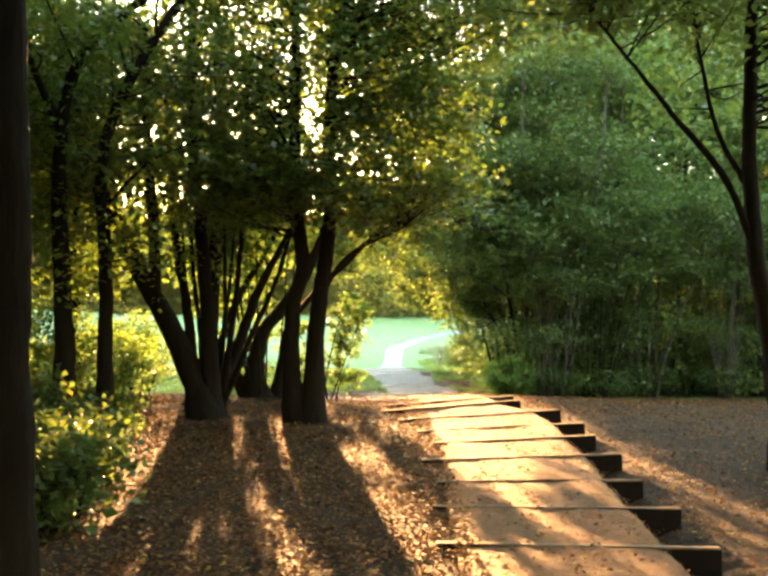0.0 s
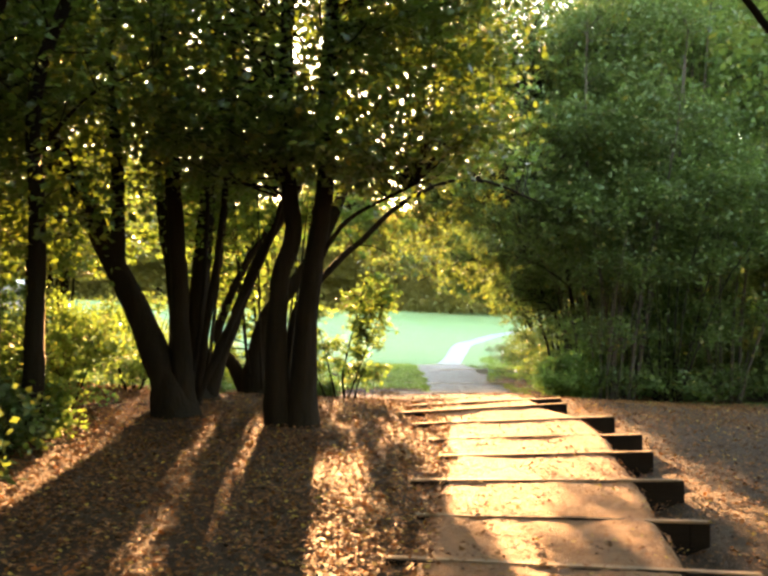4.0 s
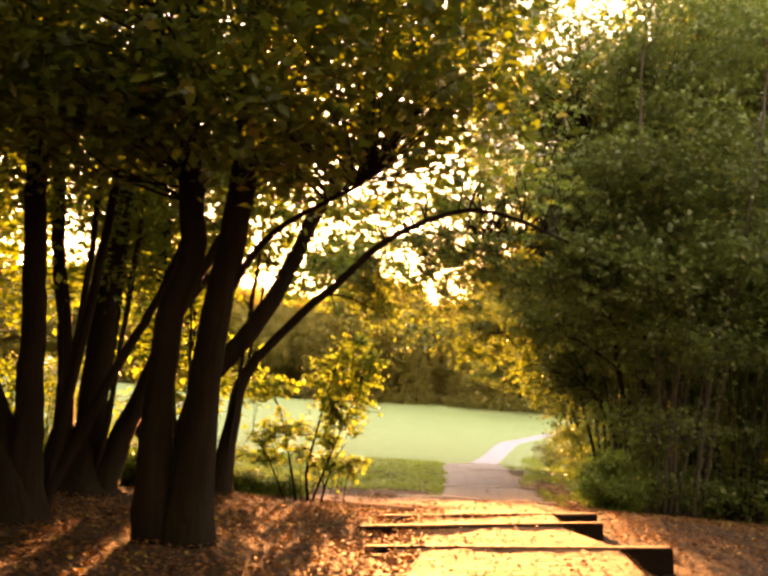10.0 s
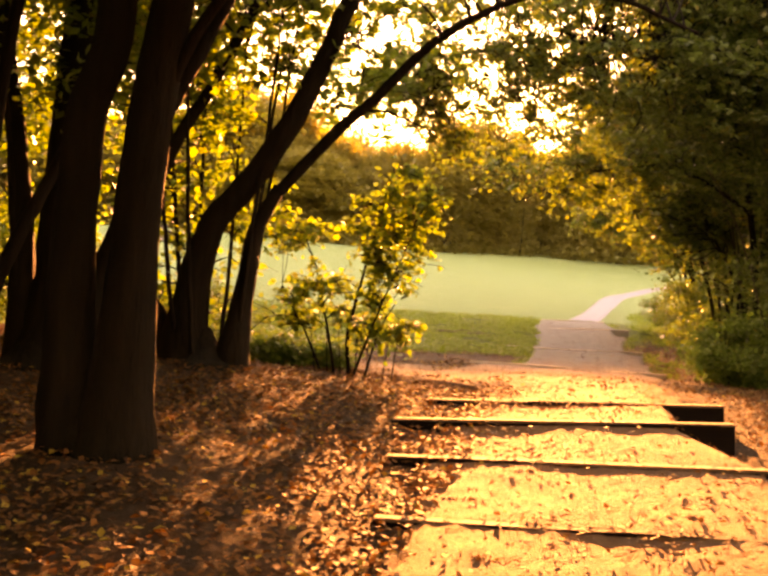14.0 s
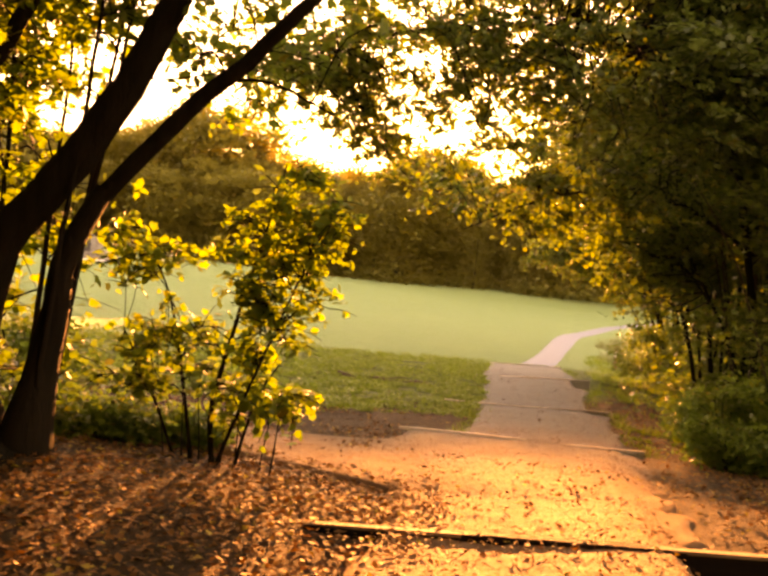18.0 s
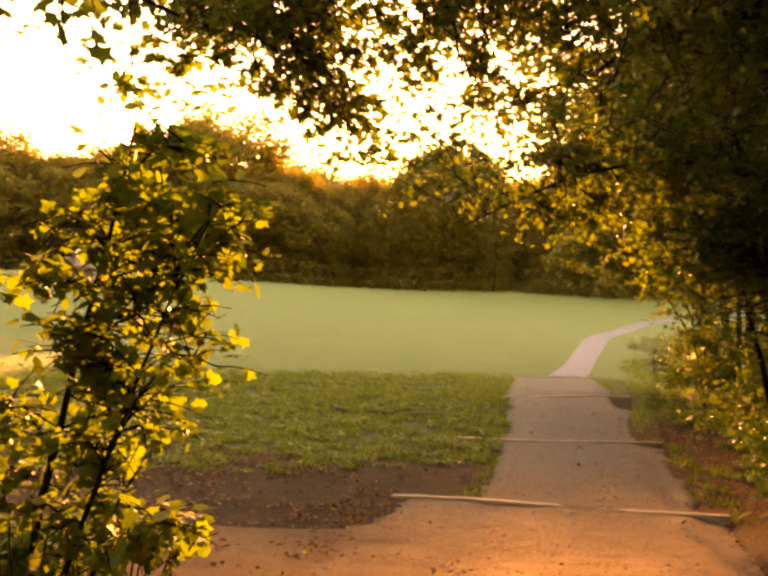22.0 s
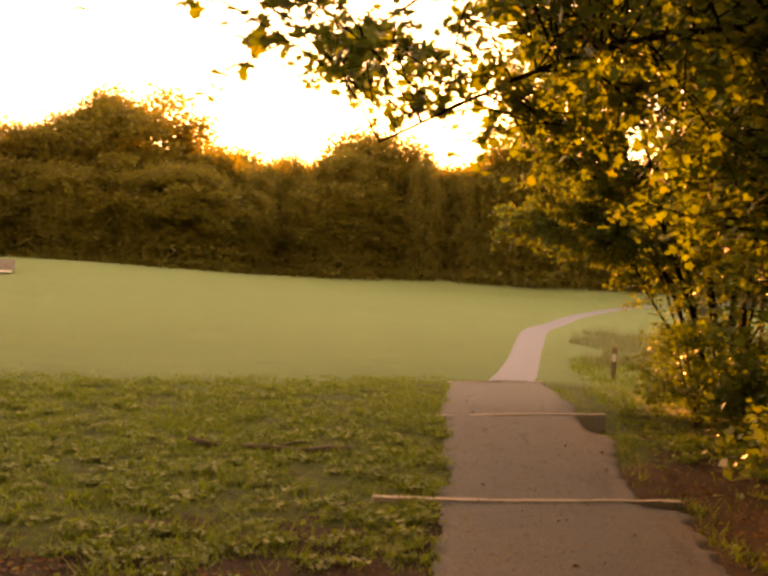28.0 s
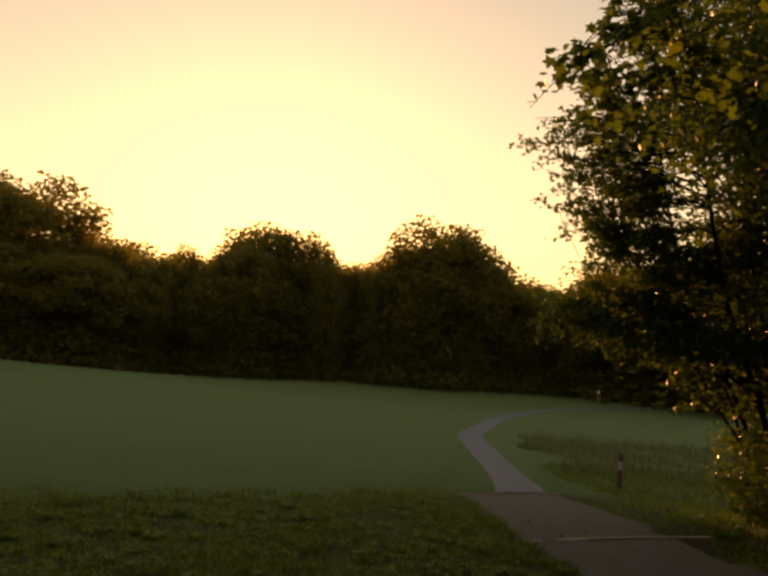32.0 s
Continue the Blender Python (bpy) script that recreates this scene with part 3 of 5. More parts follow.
def step_board(k, x0, y0, x1, y1):
    a, b = Vector((x0, y0, 0)), Vector((x1, y1, 0))
    za, zb = float(np.interp(y0, TABLE_Y, TABLE_Z)), float(np.interp(y1, TABLE_Y, TABLE_Z) + np.interp(y1, CROSS_Y, CROSS_Z))
    length = (b - a).length
    g = np.random.default_rng(40 + k)
    thin = k == len(BOARDS) - 1
    deep, thick = (0.12, 0.05) if thin else (0.32, 0.075)
    bm = bmesh.new()
    bmesh.ops.create_cube(bm, size=1)
    bmesh.ops.scale(bm, vec=(length, thick, deep), verts=bm.verts)
    bmesh.ops.subdivide_edges(bm, edges=[e for e in bm.edges if abs(e.verts[0].co.x - e.verts[1].co.x) > 0.1], cuts=14)
    bmesh.ops.bevel(bm, geom=bm.edges[:], offset=0.006, segments=1, affect="EDGES")
    for v in bm.verts:
        v.co.y += 0.006 * math.sin(v.co.x * 4 + k) + g.normal(0, 0.0015)
        v.co.z += 0.007 * math.sin(v.co.x * 2.7 + 2 * k) + g.normal(0, 0.002)
    me = bpy.data.meshes.new("step_board")
    bm.to_mesh(me)
    bm.free()
    # near boards darkened as shade, far ones lightened as lit
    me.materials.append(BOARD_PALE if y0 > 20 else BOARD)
    ob = new("step_board", me)
    # thin pale strip on top imitates the sunlit edge
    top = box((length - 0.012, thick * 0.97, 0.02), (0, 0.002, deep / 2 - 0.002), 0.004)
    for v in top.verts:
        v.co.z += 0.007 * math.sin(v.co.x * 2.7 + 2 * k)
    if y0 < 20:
        part("lit_top", top, BOARD_LIT, ob, "thin top strip coloured pale as if sunlit")
    middle = (a + b) / 2
    ob.matrix_basis = pose(middle.x, middle.y, (za + zb) / 2 + (0.031 if y0 > 20 else 0.033) - deep / 2, 0, -math.degrees(math.atan2(zb - za, length)), math.degrees(math.atan2(y1 - y0, x1 - x0)))
    tagged(ob, "timber board across the trodden path, lightened as if lit by the sky" if y0 > 20 else "timber riser board edging an earth step, darkened as if in shade", "step board", "boards of the earth steps")


build_ground()
build_path()
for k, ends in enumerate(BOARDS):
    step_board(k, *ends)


# ---- trees beside the path ----
def at(x, y, dz=-0.06):
    return (x, y, float(height(x, y)) + dz)


def rel(base, pts):
    return [(p[0] - base[0], p[1] - base[1], p[2] - base[2]) for p in pts]


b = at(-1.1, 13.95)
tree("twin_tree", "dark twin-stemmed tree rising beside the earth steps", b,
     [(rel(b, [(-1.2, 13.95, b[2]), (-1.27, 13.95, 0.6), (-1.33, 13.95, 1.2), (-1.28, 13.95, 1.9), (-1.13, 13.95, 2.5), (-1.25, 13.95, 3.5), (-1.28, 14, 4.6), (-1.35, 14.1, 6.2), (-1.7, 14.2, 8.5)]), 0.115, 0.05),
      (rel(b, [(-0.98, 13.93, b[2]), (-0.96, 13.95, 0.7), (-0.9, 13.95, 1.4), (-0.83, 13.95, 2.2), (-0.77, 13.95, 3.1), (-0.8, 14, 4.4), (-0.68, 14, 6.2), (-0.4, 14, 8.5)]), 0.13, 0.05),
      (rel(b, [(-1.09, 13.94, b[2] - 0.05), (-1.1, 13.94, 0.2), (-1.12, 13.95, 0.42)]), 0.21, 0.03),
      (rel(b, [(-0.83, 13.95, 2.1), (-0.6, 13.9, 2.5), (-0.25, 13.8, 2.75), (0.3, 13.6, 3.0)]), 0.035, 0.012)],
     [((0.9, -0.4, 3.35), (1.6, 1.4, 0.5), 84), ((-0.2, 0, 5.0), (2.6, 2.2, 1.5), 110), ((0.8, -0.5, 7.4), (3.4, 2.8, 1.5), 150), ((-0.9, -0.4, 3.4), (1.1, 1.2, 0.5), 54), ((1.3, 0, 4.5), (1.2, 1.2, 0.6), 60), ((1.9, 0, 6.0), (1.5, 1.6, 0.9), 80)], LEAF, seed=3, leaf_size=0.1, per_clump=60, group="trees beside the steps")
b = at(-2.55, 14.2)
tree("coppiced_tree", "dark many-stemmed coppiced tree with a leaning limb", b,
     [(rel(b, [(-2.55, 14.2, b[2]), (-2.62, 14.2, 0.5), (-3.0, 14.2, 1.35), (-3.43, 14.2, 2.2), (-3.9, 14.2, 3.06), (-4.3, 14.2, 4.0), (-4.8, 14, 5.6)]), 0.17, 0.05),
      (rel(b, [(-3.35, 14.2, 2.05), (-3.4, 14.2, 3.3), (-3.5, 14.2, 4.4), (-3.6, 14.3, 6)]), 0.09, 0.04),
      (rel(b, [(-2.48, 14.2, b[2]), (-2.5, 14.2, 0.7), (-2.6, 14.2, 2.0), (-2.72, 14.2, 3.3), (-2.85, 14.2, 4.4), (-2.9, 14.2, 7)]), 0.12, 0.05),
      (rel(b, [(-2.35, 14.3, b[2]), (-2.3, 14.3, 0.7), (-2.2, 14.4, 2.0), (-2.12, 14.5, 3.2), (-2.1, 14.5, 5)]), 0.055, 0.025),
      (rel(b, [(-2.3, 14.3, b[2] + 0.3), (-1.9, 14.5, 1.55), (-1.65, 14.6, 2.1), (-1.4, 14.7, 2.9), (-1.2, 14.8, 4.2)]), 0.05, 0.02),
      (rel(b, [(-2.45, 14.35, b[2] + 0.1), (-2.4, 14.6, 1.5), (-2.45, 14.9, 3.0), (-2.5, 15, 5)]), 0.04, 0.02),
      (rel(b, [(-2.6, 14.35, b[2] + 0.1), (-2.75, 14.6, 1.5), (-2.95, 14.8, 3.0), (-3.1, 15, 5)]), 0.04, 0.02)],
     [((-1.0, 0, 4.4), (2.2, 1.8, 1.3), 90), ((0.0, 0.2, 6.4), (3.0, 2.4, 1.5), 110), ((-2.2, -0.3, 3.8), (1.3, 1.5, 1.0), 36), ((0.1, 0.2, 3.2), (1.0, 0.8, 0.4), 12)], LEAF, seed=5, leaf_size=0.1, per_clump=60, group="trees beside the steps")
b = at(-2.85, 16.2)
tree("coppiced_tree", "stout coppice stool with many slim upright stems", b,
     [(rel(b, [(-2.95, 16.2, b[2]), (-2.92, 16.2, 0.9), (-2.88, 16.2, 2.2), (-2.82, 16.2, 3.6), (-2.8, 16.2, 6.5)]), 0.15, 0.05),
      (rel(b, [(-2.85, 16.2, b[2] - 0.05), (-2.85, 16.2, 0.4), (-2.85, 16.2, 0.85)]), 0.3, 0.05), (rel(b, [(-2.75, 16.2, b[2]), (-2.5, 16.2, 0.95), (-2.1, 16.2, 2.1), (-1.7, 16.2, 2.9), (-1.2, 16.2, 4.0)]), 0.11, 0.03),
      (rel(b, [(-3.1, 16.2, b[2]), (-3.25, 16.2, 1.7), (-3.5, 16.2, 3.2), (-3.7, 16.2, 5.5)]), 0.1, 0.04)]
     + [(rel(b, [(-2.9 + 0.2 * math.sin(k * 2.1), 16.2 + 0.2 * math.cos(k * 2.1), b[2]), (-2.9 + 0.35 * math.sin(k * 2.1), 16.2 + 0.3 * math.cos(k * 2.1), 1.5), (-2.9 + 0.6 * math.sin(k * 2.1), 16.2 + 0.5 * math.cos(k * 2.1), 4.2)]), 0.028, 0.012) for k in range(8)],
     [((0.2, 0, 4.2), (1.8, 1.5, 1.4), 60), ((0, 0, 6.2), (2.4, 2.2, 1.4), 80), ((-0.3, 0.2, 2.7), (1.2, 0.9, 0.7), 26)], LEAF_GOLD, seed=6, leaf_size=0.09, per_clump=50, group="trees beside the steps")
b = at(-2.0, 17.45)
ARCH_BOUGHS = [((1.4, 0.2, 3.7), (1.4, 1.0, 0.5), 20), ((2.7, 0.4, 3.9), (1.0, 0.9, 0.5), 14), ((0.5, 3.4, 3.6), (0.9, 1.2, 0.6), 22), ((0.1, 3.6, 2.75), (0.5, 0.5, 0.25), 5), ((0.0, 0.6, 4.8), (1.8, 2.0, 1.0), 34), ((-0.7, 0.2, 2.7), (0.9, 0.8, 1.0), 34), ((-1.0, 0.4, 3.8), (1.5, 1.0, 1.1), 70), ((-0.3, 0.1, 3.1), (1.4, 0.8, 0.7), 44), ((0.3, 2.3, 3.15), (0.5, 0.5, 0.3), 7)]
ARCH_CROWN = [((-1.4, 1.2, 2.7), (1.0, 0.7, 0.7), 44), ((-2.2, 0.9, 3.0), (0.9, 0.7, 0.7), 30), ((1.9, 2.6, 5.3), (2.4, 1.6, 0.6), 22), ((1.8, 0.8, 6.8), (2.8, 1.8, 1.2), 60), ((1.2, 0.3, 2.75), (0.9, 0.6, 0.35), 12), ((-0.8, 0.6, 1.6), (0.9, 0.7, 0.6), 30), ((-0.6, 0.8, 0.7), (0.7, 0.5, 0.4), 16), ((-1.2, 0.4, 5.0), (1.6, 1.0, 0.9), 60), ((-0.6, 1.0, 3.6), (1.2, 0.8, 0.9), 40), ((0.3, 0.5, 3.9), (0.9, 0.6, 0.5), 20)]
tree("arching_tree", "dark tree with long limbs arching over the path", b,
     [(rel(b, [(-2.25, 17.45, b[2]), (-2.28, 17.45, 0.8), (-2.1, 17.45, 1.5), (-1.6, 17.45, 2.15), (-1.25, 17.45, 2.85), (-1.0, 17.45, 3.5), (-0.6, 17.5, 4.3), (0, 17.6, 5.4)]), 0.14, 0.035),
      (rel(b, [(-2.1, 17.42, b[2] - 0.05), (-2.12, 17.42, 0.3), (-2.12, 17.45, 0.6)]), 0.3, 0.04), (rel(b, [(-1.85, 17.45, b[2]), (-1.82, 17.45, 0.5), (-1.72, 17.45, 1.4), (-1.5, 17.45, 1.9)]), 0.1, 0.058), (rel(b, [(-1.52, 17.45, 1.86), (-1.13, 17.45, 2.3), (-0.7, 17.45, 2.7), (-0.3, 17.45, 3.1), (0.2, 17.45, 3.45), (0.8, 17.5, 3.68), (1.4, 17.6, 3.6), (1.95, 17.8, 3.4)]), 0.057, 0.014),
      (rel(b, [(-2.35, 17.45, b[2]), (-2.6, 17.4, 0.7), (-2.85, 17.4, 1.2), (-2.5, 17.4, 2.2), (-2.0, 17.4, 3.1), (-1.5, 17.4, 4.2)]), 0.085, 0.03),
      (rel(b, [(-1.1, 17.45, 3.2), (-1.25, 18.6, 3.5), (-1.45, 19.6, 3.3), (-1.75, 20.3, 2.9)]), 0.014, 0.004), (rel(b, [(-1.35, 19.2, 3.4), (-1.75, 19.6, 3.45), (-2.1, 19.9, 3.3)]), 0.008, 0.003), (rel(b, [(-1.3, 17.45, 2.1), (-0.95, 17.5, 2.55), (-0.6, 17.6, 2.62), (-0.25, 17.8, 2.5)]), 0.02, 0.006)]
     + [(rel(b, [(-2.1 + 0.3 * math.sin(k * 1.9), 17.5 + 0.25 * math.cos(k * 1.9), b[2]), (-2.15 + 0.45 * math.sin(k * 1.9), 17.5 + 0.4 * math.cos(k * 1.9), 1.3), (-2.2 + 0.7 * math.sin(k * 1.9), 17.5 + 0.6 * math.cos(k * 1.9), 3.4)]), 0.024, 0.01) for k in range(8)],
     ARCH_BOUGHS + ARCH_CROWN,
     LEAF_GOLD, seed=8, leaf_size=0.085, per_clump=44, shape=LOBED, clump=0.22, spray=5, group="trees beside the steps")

# ---- the leafy shrub at the edge of the wood ----
b = at(-1.0, 18.4)
tree("sapling_shrub", "leafy maple sapling shrub glowing yellow-green in low sun", b,
     [([(0, 0, 0), (-0.05, 0, 0.5), (0.1, 0, 1.2), (0.25, 0, 1.9), (0.3, 0, 2.15)], 0.022, 0.006), ([(-0.15, 0, 0), (-0.3, 0.05, 0.6), (-0.5, 0.1, 1.2), (-0.75, 0.1, 1.6)], 0.018, 0.005),
      ([(0.12, 0.05, 0), (0.25, 0, 0.5), (0.4, 0, 0.8)], 0.014, 0.005), ([(-0.3, 0.1, 0), (-0.55, 0.1, 0.5), (-0.8, 0.1, 0.9)], 0.014, 0.005), ([(0.03, -0.1, 0), (0.3, -0.1, 0.8), (0.55, -0.1, 1.5)], 0.015, 0.005)]
     + [([(-0.35 + 0.13 * k, 0.12 * math.sin(k * 3), 0), (-0.45 + 0.16 * k, 0.2 * math.sin(k * 3), 0.6)], 0.006, 0.003) for k in range(7)],
     [((0.36, 0, 1.78), (0.4, 0.24, 0.34), 30), ((0.2, 0, 1.35), (0.3, 0.22, 0.28), 15), ((0.46, 0, 1.28), (0.3, 0.22, 0.25), 12), ((-0.7, 0.1, 1.45), (0.38, 0.25, 0.2), 15), ((-0.2, 0, 0.88), (0.75, 0.3, 0.26), 30), ((0.32, 0, 0.6), (0.34, 0.26, 0.26), 16), ((-0.7, 0.1, 0.6), (0.35, 0.25, 0.15), 8)],
     LEAF_GOLD, BARK, 0.072, 34, 0.115, 11, LOBED, "shrub", twig=0.008, spray=7)


# ---- woodland on both sides ----
def young_tree(seed, tall, leaf, low=0.7, clumps=170, spread=1.8, size=0.13, bark=BARK):
    g = np.random.default_rng(seed)
    stems = []
    for k in range(int(g.integers(5, 9))):
        w, lean = g.uniform(0, 6.28), g.uniform(0.1, 0.9)
        stems.append(([(0.15 * math.cos(w), 0.15 * math.sin(w), 0), (0.35 * lean * math.cos(w), 0.35 * lean * math.sin(w), tall * 0.3), (lean * math.cos(w + 0.3), lean * math.sin(w + 0.3), tall * 0.62), (1.4 * lean * math.cos(w + 0.4), 1.4 * lean * math.sin(w + 0.4), tall * 0.92)], g.uniform(0.02, 0.06), 0.01))
    blobs = [((0, 0, low + (tall - low) * f), (spread * s, spread * s, (tall - low) * 0.2), int(clumps * c)) for f, s, c in ((0.15, 0.75, 0.16), (0.4, 1.0, 0.3), (0.65, 1.0, 0.32), (0.88, 0.7, 0.22))]
    return tree("young_tree", "slender leafy young tree in a woodland thicket", (0, 0, 0), stems, blobs, leaf, bark, size, 66, 0.27, seed, group="trees of the thicket")


KINDS = [young_tree(21, 8.0, LEAF_DEEP, 0.9), young_tree(22, 7.0, LEAF_DEEP, 0.9, bark=BARK_GREY), young_tree(23, 10.0, LEAF_DEEP, 1.6, 210, 2.2), young_tree(24, 8.0, LEAF, 0.8, 170, 1.8, bark=BARK_GREY), young_tree(25, 6.5, LEAF, 0.7, 140, 1.6)]
SPOTS_RIGHT = [(4.6, 24.6), (6.2, 25.4), (8.0, 26.3), (10.0, 26.9), (12.2, 27.6), (14.5, 28.5), (5.6, 27.6), (7.6, 28.6), (9.6, 29.6), (12, 31), (15, 32), (18, 30), (5.2, 30.6), (7.2, 31.8), (9.5, 33.5), (6.4, 35.0), (8.6, 37), (13, 36), (17, 26), (20, 24), (16, 21), (19, 18),
               (17, 13), (18, 6), (9, 2), (12, -2)]
SPOTS_LEFT = [(-6.5, 13.0), (-8.5, 11.0), (-7.5, 15.5), (-10, 14), (-6.0, 9.5), (-8.5, 7.0), (-5.2, 6.2), (-7.0, 3.5), (-11, 9), (-12.5, 12), (-5.0, 0.5), (-9, 0), (-13, 4)]
HIGH = young_tree(26, 7.5, LEAF, 2.0, 150, 1.9)
HIGH.matrix_basis = Matrix.Translation(at(-6.2, 19.4))
for x, y, a in ((-7.8, 17.6, 60), (-9.5, 20.5, 130), (-5.4, 16.4, 200), (-12, 19, 290)):
    copy_thing(HIGH, Matrix.Translation(at(x, y)) @ pose(0, 0, 0, 0, 0, a))
# unseen trees behind the start, added to close the wood and darken it
SPOTS_UNSEEN = [(-2.4, -2.4), (0.6, -3.6), (-3.5, -4.5), (0.5, -6.0), (-1.5, -8.5), (3, -9), (7.5, -7), (-6.5, -7), (-0.5, -11), (6, -11), (-5, -11)]
used = set()
for k, (x, y) in enumerate(SPOTS_RIGHT + SPOTS_LEFT + SPOTS_UNSEEN):
    s = 0.85 + 0.35 * ((k * 37) % 10) / 10
    m = Matrix.Translation(at(x, y)) @ pose(0, 0, 0, 0, 0, (k * 77) % 360) @ Matrix.Diagonal((s, s, s * (1.35 if k < 18 else 1.0), 1))
    kind = k % len(KINDS)
    if kind not in used:
        used.add(kind)
        KINDS[kind].matrix_basis = m
    else:
        copy_thing(KINDS[kind], m)



def thicket_bush(seed, leaf, wide):
    g = np.random.default_rng(seed)
    stems = []
    for k in range(9):
        w, r = k * 0.7 + g.uniform(0, 0.4), g.uniform(0.25, 0.9) * wide
        stems.append(([(0.12 * math.cos(w), 0.12 * math.sin(w), 0), (0.4 * r * math.cos(w), 0.4 * r * math.sin(w), 0.9), (r * math.cos(w + 0.2), r * math.sin(w + 0.2), g.uniform(1.5, 2.3))], 0.014, 0.004))
    return tree("thicket_bush", "dense dark green undergrowth bush beneath the thicket", (0, 0, 0), stems, [((0, 0, 0.55), (wide, wide, 0.5), 46), ((0, 0, 1.3), (wide * 0.95, wide * 0.95, 0.6), 60), ((0.1, 0, 2.0), (wide * 0.6, wide * 0.6, 0.4), 26)],
                leaf, BARK, 0.085, 46, 0.2, seed, category="bush", group="undergrowth of the thicket", twig=0.007)


def pole_clump(seed):
    """Slim grey poles fanning from one stool, bare below and leafy above."""
    g = np.random.default_rng(seed)
    stems = []
    for k in range(13):
        w, lean, tall = k * 0.485 + g.uniform(-0.2, 0.2), g.uniform(0.25, 1.3), g.uniform(3.2, 5.4)
        stems.append(([(0.2 * math.cos(w), 0.2 * math.sin(w), 0), (0.45 * lean * math.cos(w), 0.45 * lean * math.sin(w), tall * 0.35), (0.8 * lean * math.cos(w + 0.1), 0.8 * lean * math.sin(w + 0.1), tall * 0.7), (1.3 * lean * math.cos(w + 0.1), 1.3 * lean * math.sin(w + 0.1), tall)], g.uniform(0.012, 0.03), 0.006))
    return tree("coppiced_tree", "clump of slim grey poles leafy towards the top", (0, 0, 0), stems, [((0, 0, 3.1), (1.3, 1.3, 0.6), 40), ((0, 0, 4.4), (1.7, 1.7, 0.9), 80), ((0, 0, 1.7), (1.0, 1.0, 0.8), 30), ((0, 0, 0.5), (0.9, 0.9, 0.35), 22)],
                LEAF_EDGE, BARK_GREY if seed % 2 else BARK, 0.085, 50, 0.22, seed, group="pole clumps of the thicket")


POLES = [pole_clump(111), pole_clump(112), pole_clump(113)]
for k, (x, y) in enumerate(((3.75, 22.6), (5.1, 23.2), (6.6, 24.3), (8.6, 24.1), (10.1, 25.4), (12.3, 25.8), (3.6, 25.0), (3.5, 27.0))):
    m = Matrix.Translation(at(x, y)) @ pose(0, 0, 0, 0, 0, k * 97) @ Matrix.Diagonal((1.0 + 0.2 * (k % 3), 1.0 + 0.2 * (k % 3), 0.85 + 0.12 * (k % 4), 1))
    if k < 3:
        POLES[k].matrix_basis = m
    else:
        copy_thing(POLES[k % 3], m)

UNDERGROWTH = [thicket_bush(91, LEAF_DEEP, 0.95), thicket_bush(92, LEAF_DARK, 1.1), thicket_bush(93, LEAF_DEEP, 0.8), thicket_bush(94, LEAF, 0.9)]
g = np.random.default_rng(95)
for k in range(52):
    row = k // 13
    x = 5.0 + 1.15 * (k % 13) + g.uniform(-0.45, 0.45) + 0.4 * row
    y = 25.4 + 0.36 * (x - 5) + 2.0 * row + g.uniform(-0.5, 0.5)
    m = Matrix.Translation(at(x, y)) @ pose(0, 0, 0, 0, 0, (k * 67) % 360) @ Matrix.Diagonal((1, 1, g.uniform(0.5, 1.0), 1))
    if k < 4:
        UNDERGROWTH[k].matrix_basis = m
    else:
        copy_thing(UNDERGROWTH[k % 4], m)



# crowns out of sight overhead, added to block sky light under the wood
def shade_tree(seed, tall):
    g = np.random.default_rng(seed)
    stems = [([(0, 0, 0), (0.1, 0.05, 3), (-0.1, 0.1, tall * 0.7), (0.1, 0, tall)], 0.17, 0.05)]
    for k in range(8):
        w, z = k * 0.785 + g.uniform(-0.3, 0.3), tall * g.uniform(0.5, 0.75)
        stems.append(([(0, 0, z), (1.3 * math.cos(w), 1.3 * math.sin(w), z + 0.9), (3.3 * math.cos(w + 0.2), 3.3 * math.sin(w + 0.2), z + 1.6)], 0.055, 0.012))
    return tree("shade_tree", "unseen tall tree with a broad leafy crown, added for shade", (0, 0, 0), stems, [((0, 0, tall * 0.8), (4.2, 4.2, tall * 0.13), 200), ((0, 0, tall * 0.98), (2.8, 2.8, tall * 0.1), 80)], LEAF, BARK, 0.24, 40, 0.5, seed, group="tall trees of the wood")


CANOPY = [shade_tree(101, 9.5), shade_tree(102, 11.0)]
CANOPY_SPOTS = [(5.0, -6.0), (4.6, 0.0), (5.2, 5.2), (9.8, 4.0), (11.0, -2.5), (-5.0, -6.5), (-4.8, -0.8), (-4.9, 4.4), (-7.2, 9.6), (-10.0, 5.0), (-11.5, 12.5), (-11.0, -2.0), (0.0, -10.0), (0.4, -5.0), (6.0, -13.0), (-7.0, -13.0), (15.0, 1.0), (-15.0, 8.0)]
for k, (x, y) in enumerate(CANOPY_SPOTS):
    m = Matrix.Translation(at(x, y)) @ pose(0, 0, 0, 0, 0, (k * 83) % 360)
    if k < 2:
        CANOPY[k].matrix_basis = m
    else:
        copy_thing(CANOPY[k % 2], m)

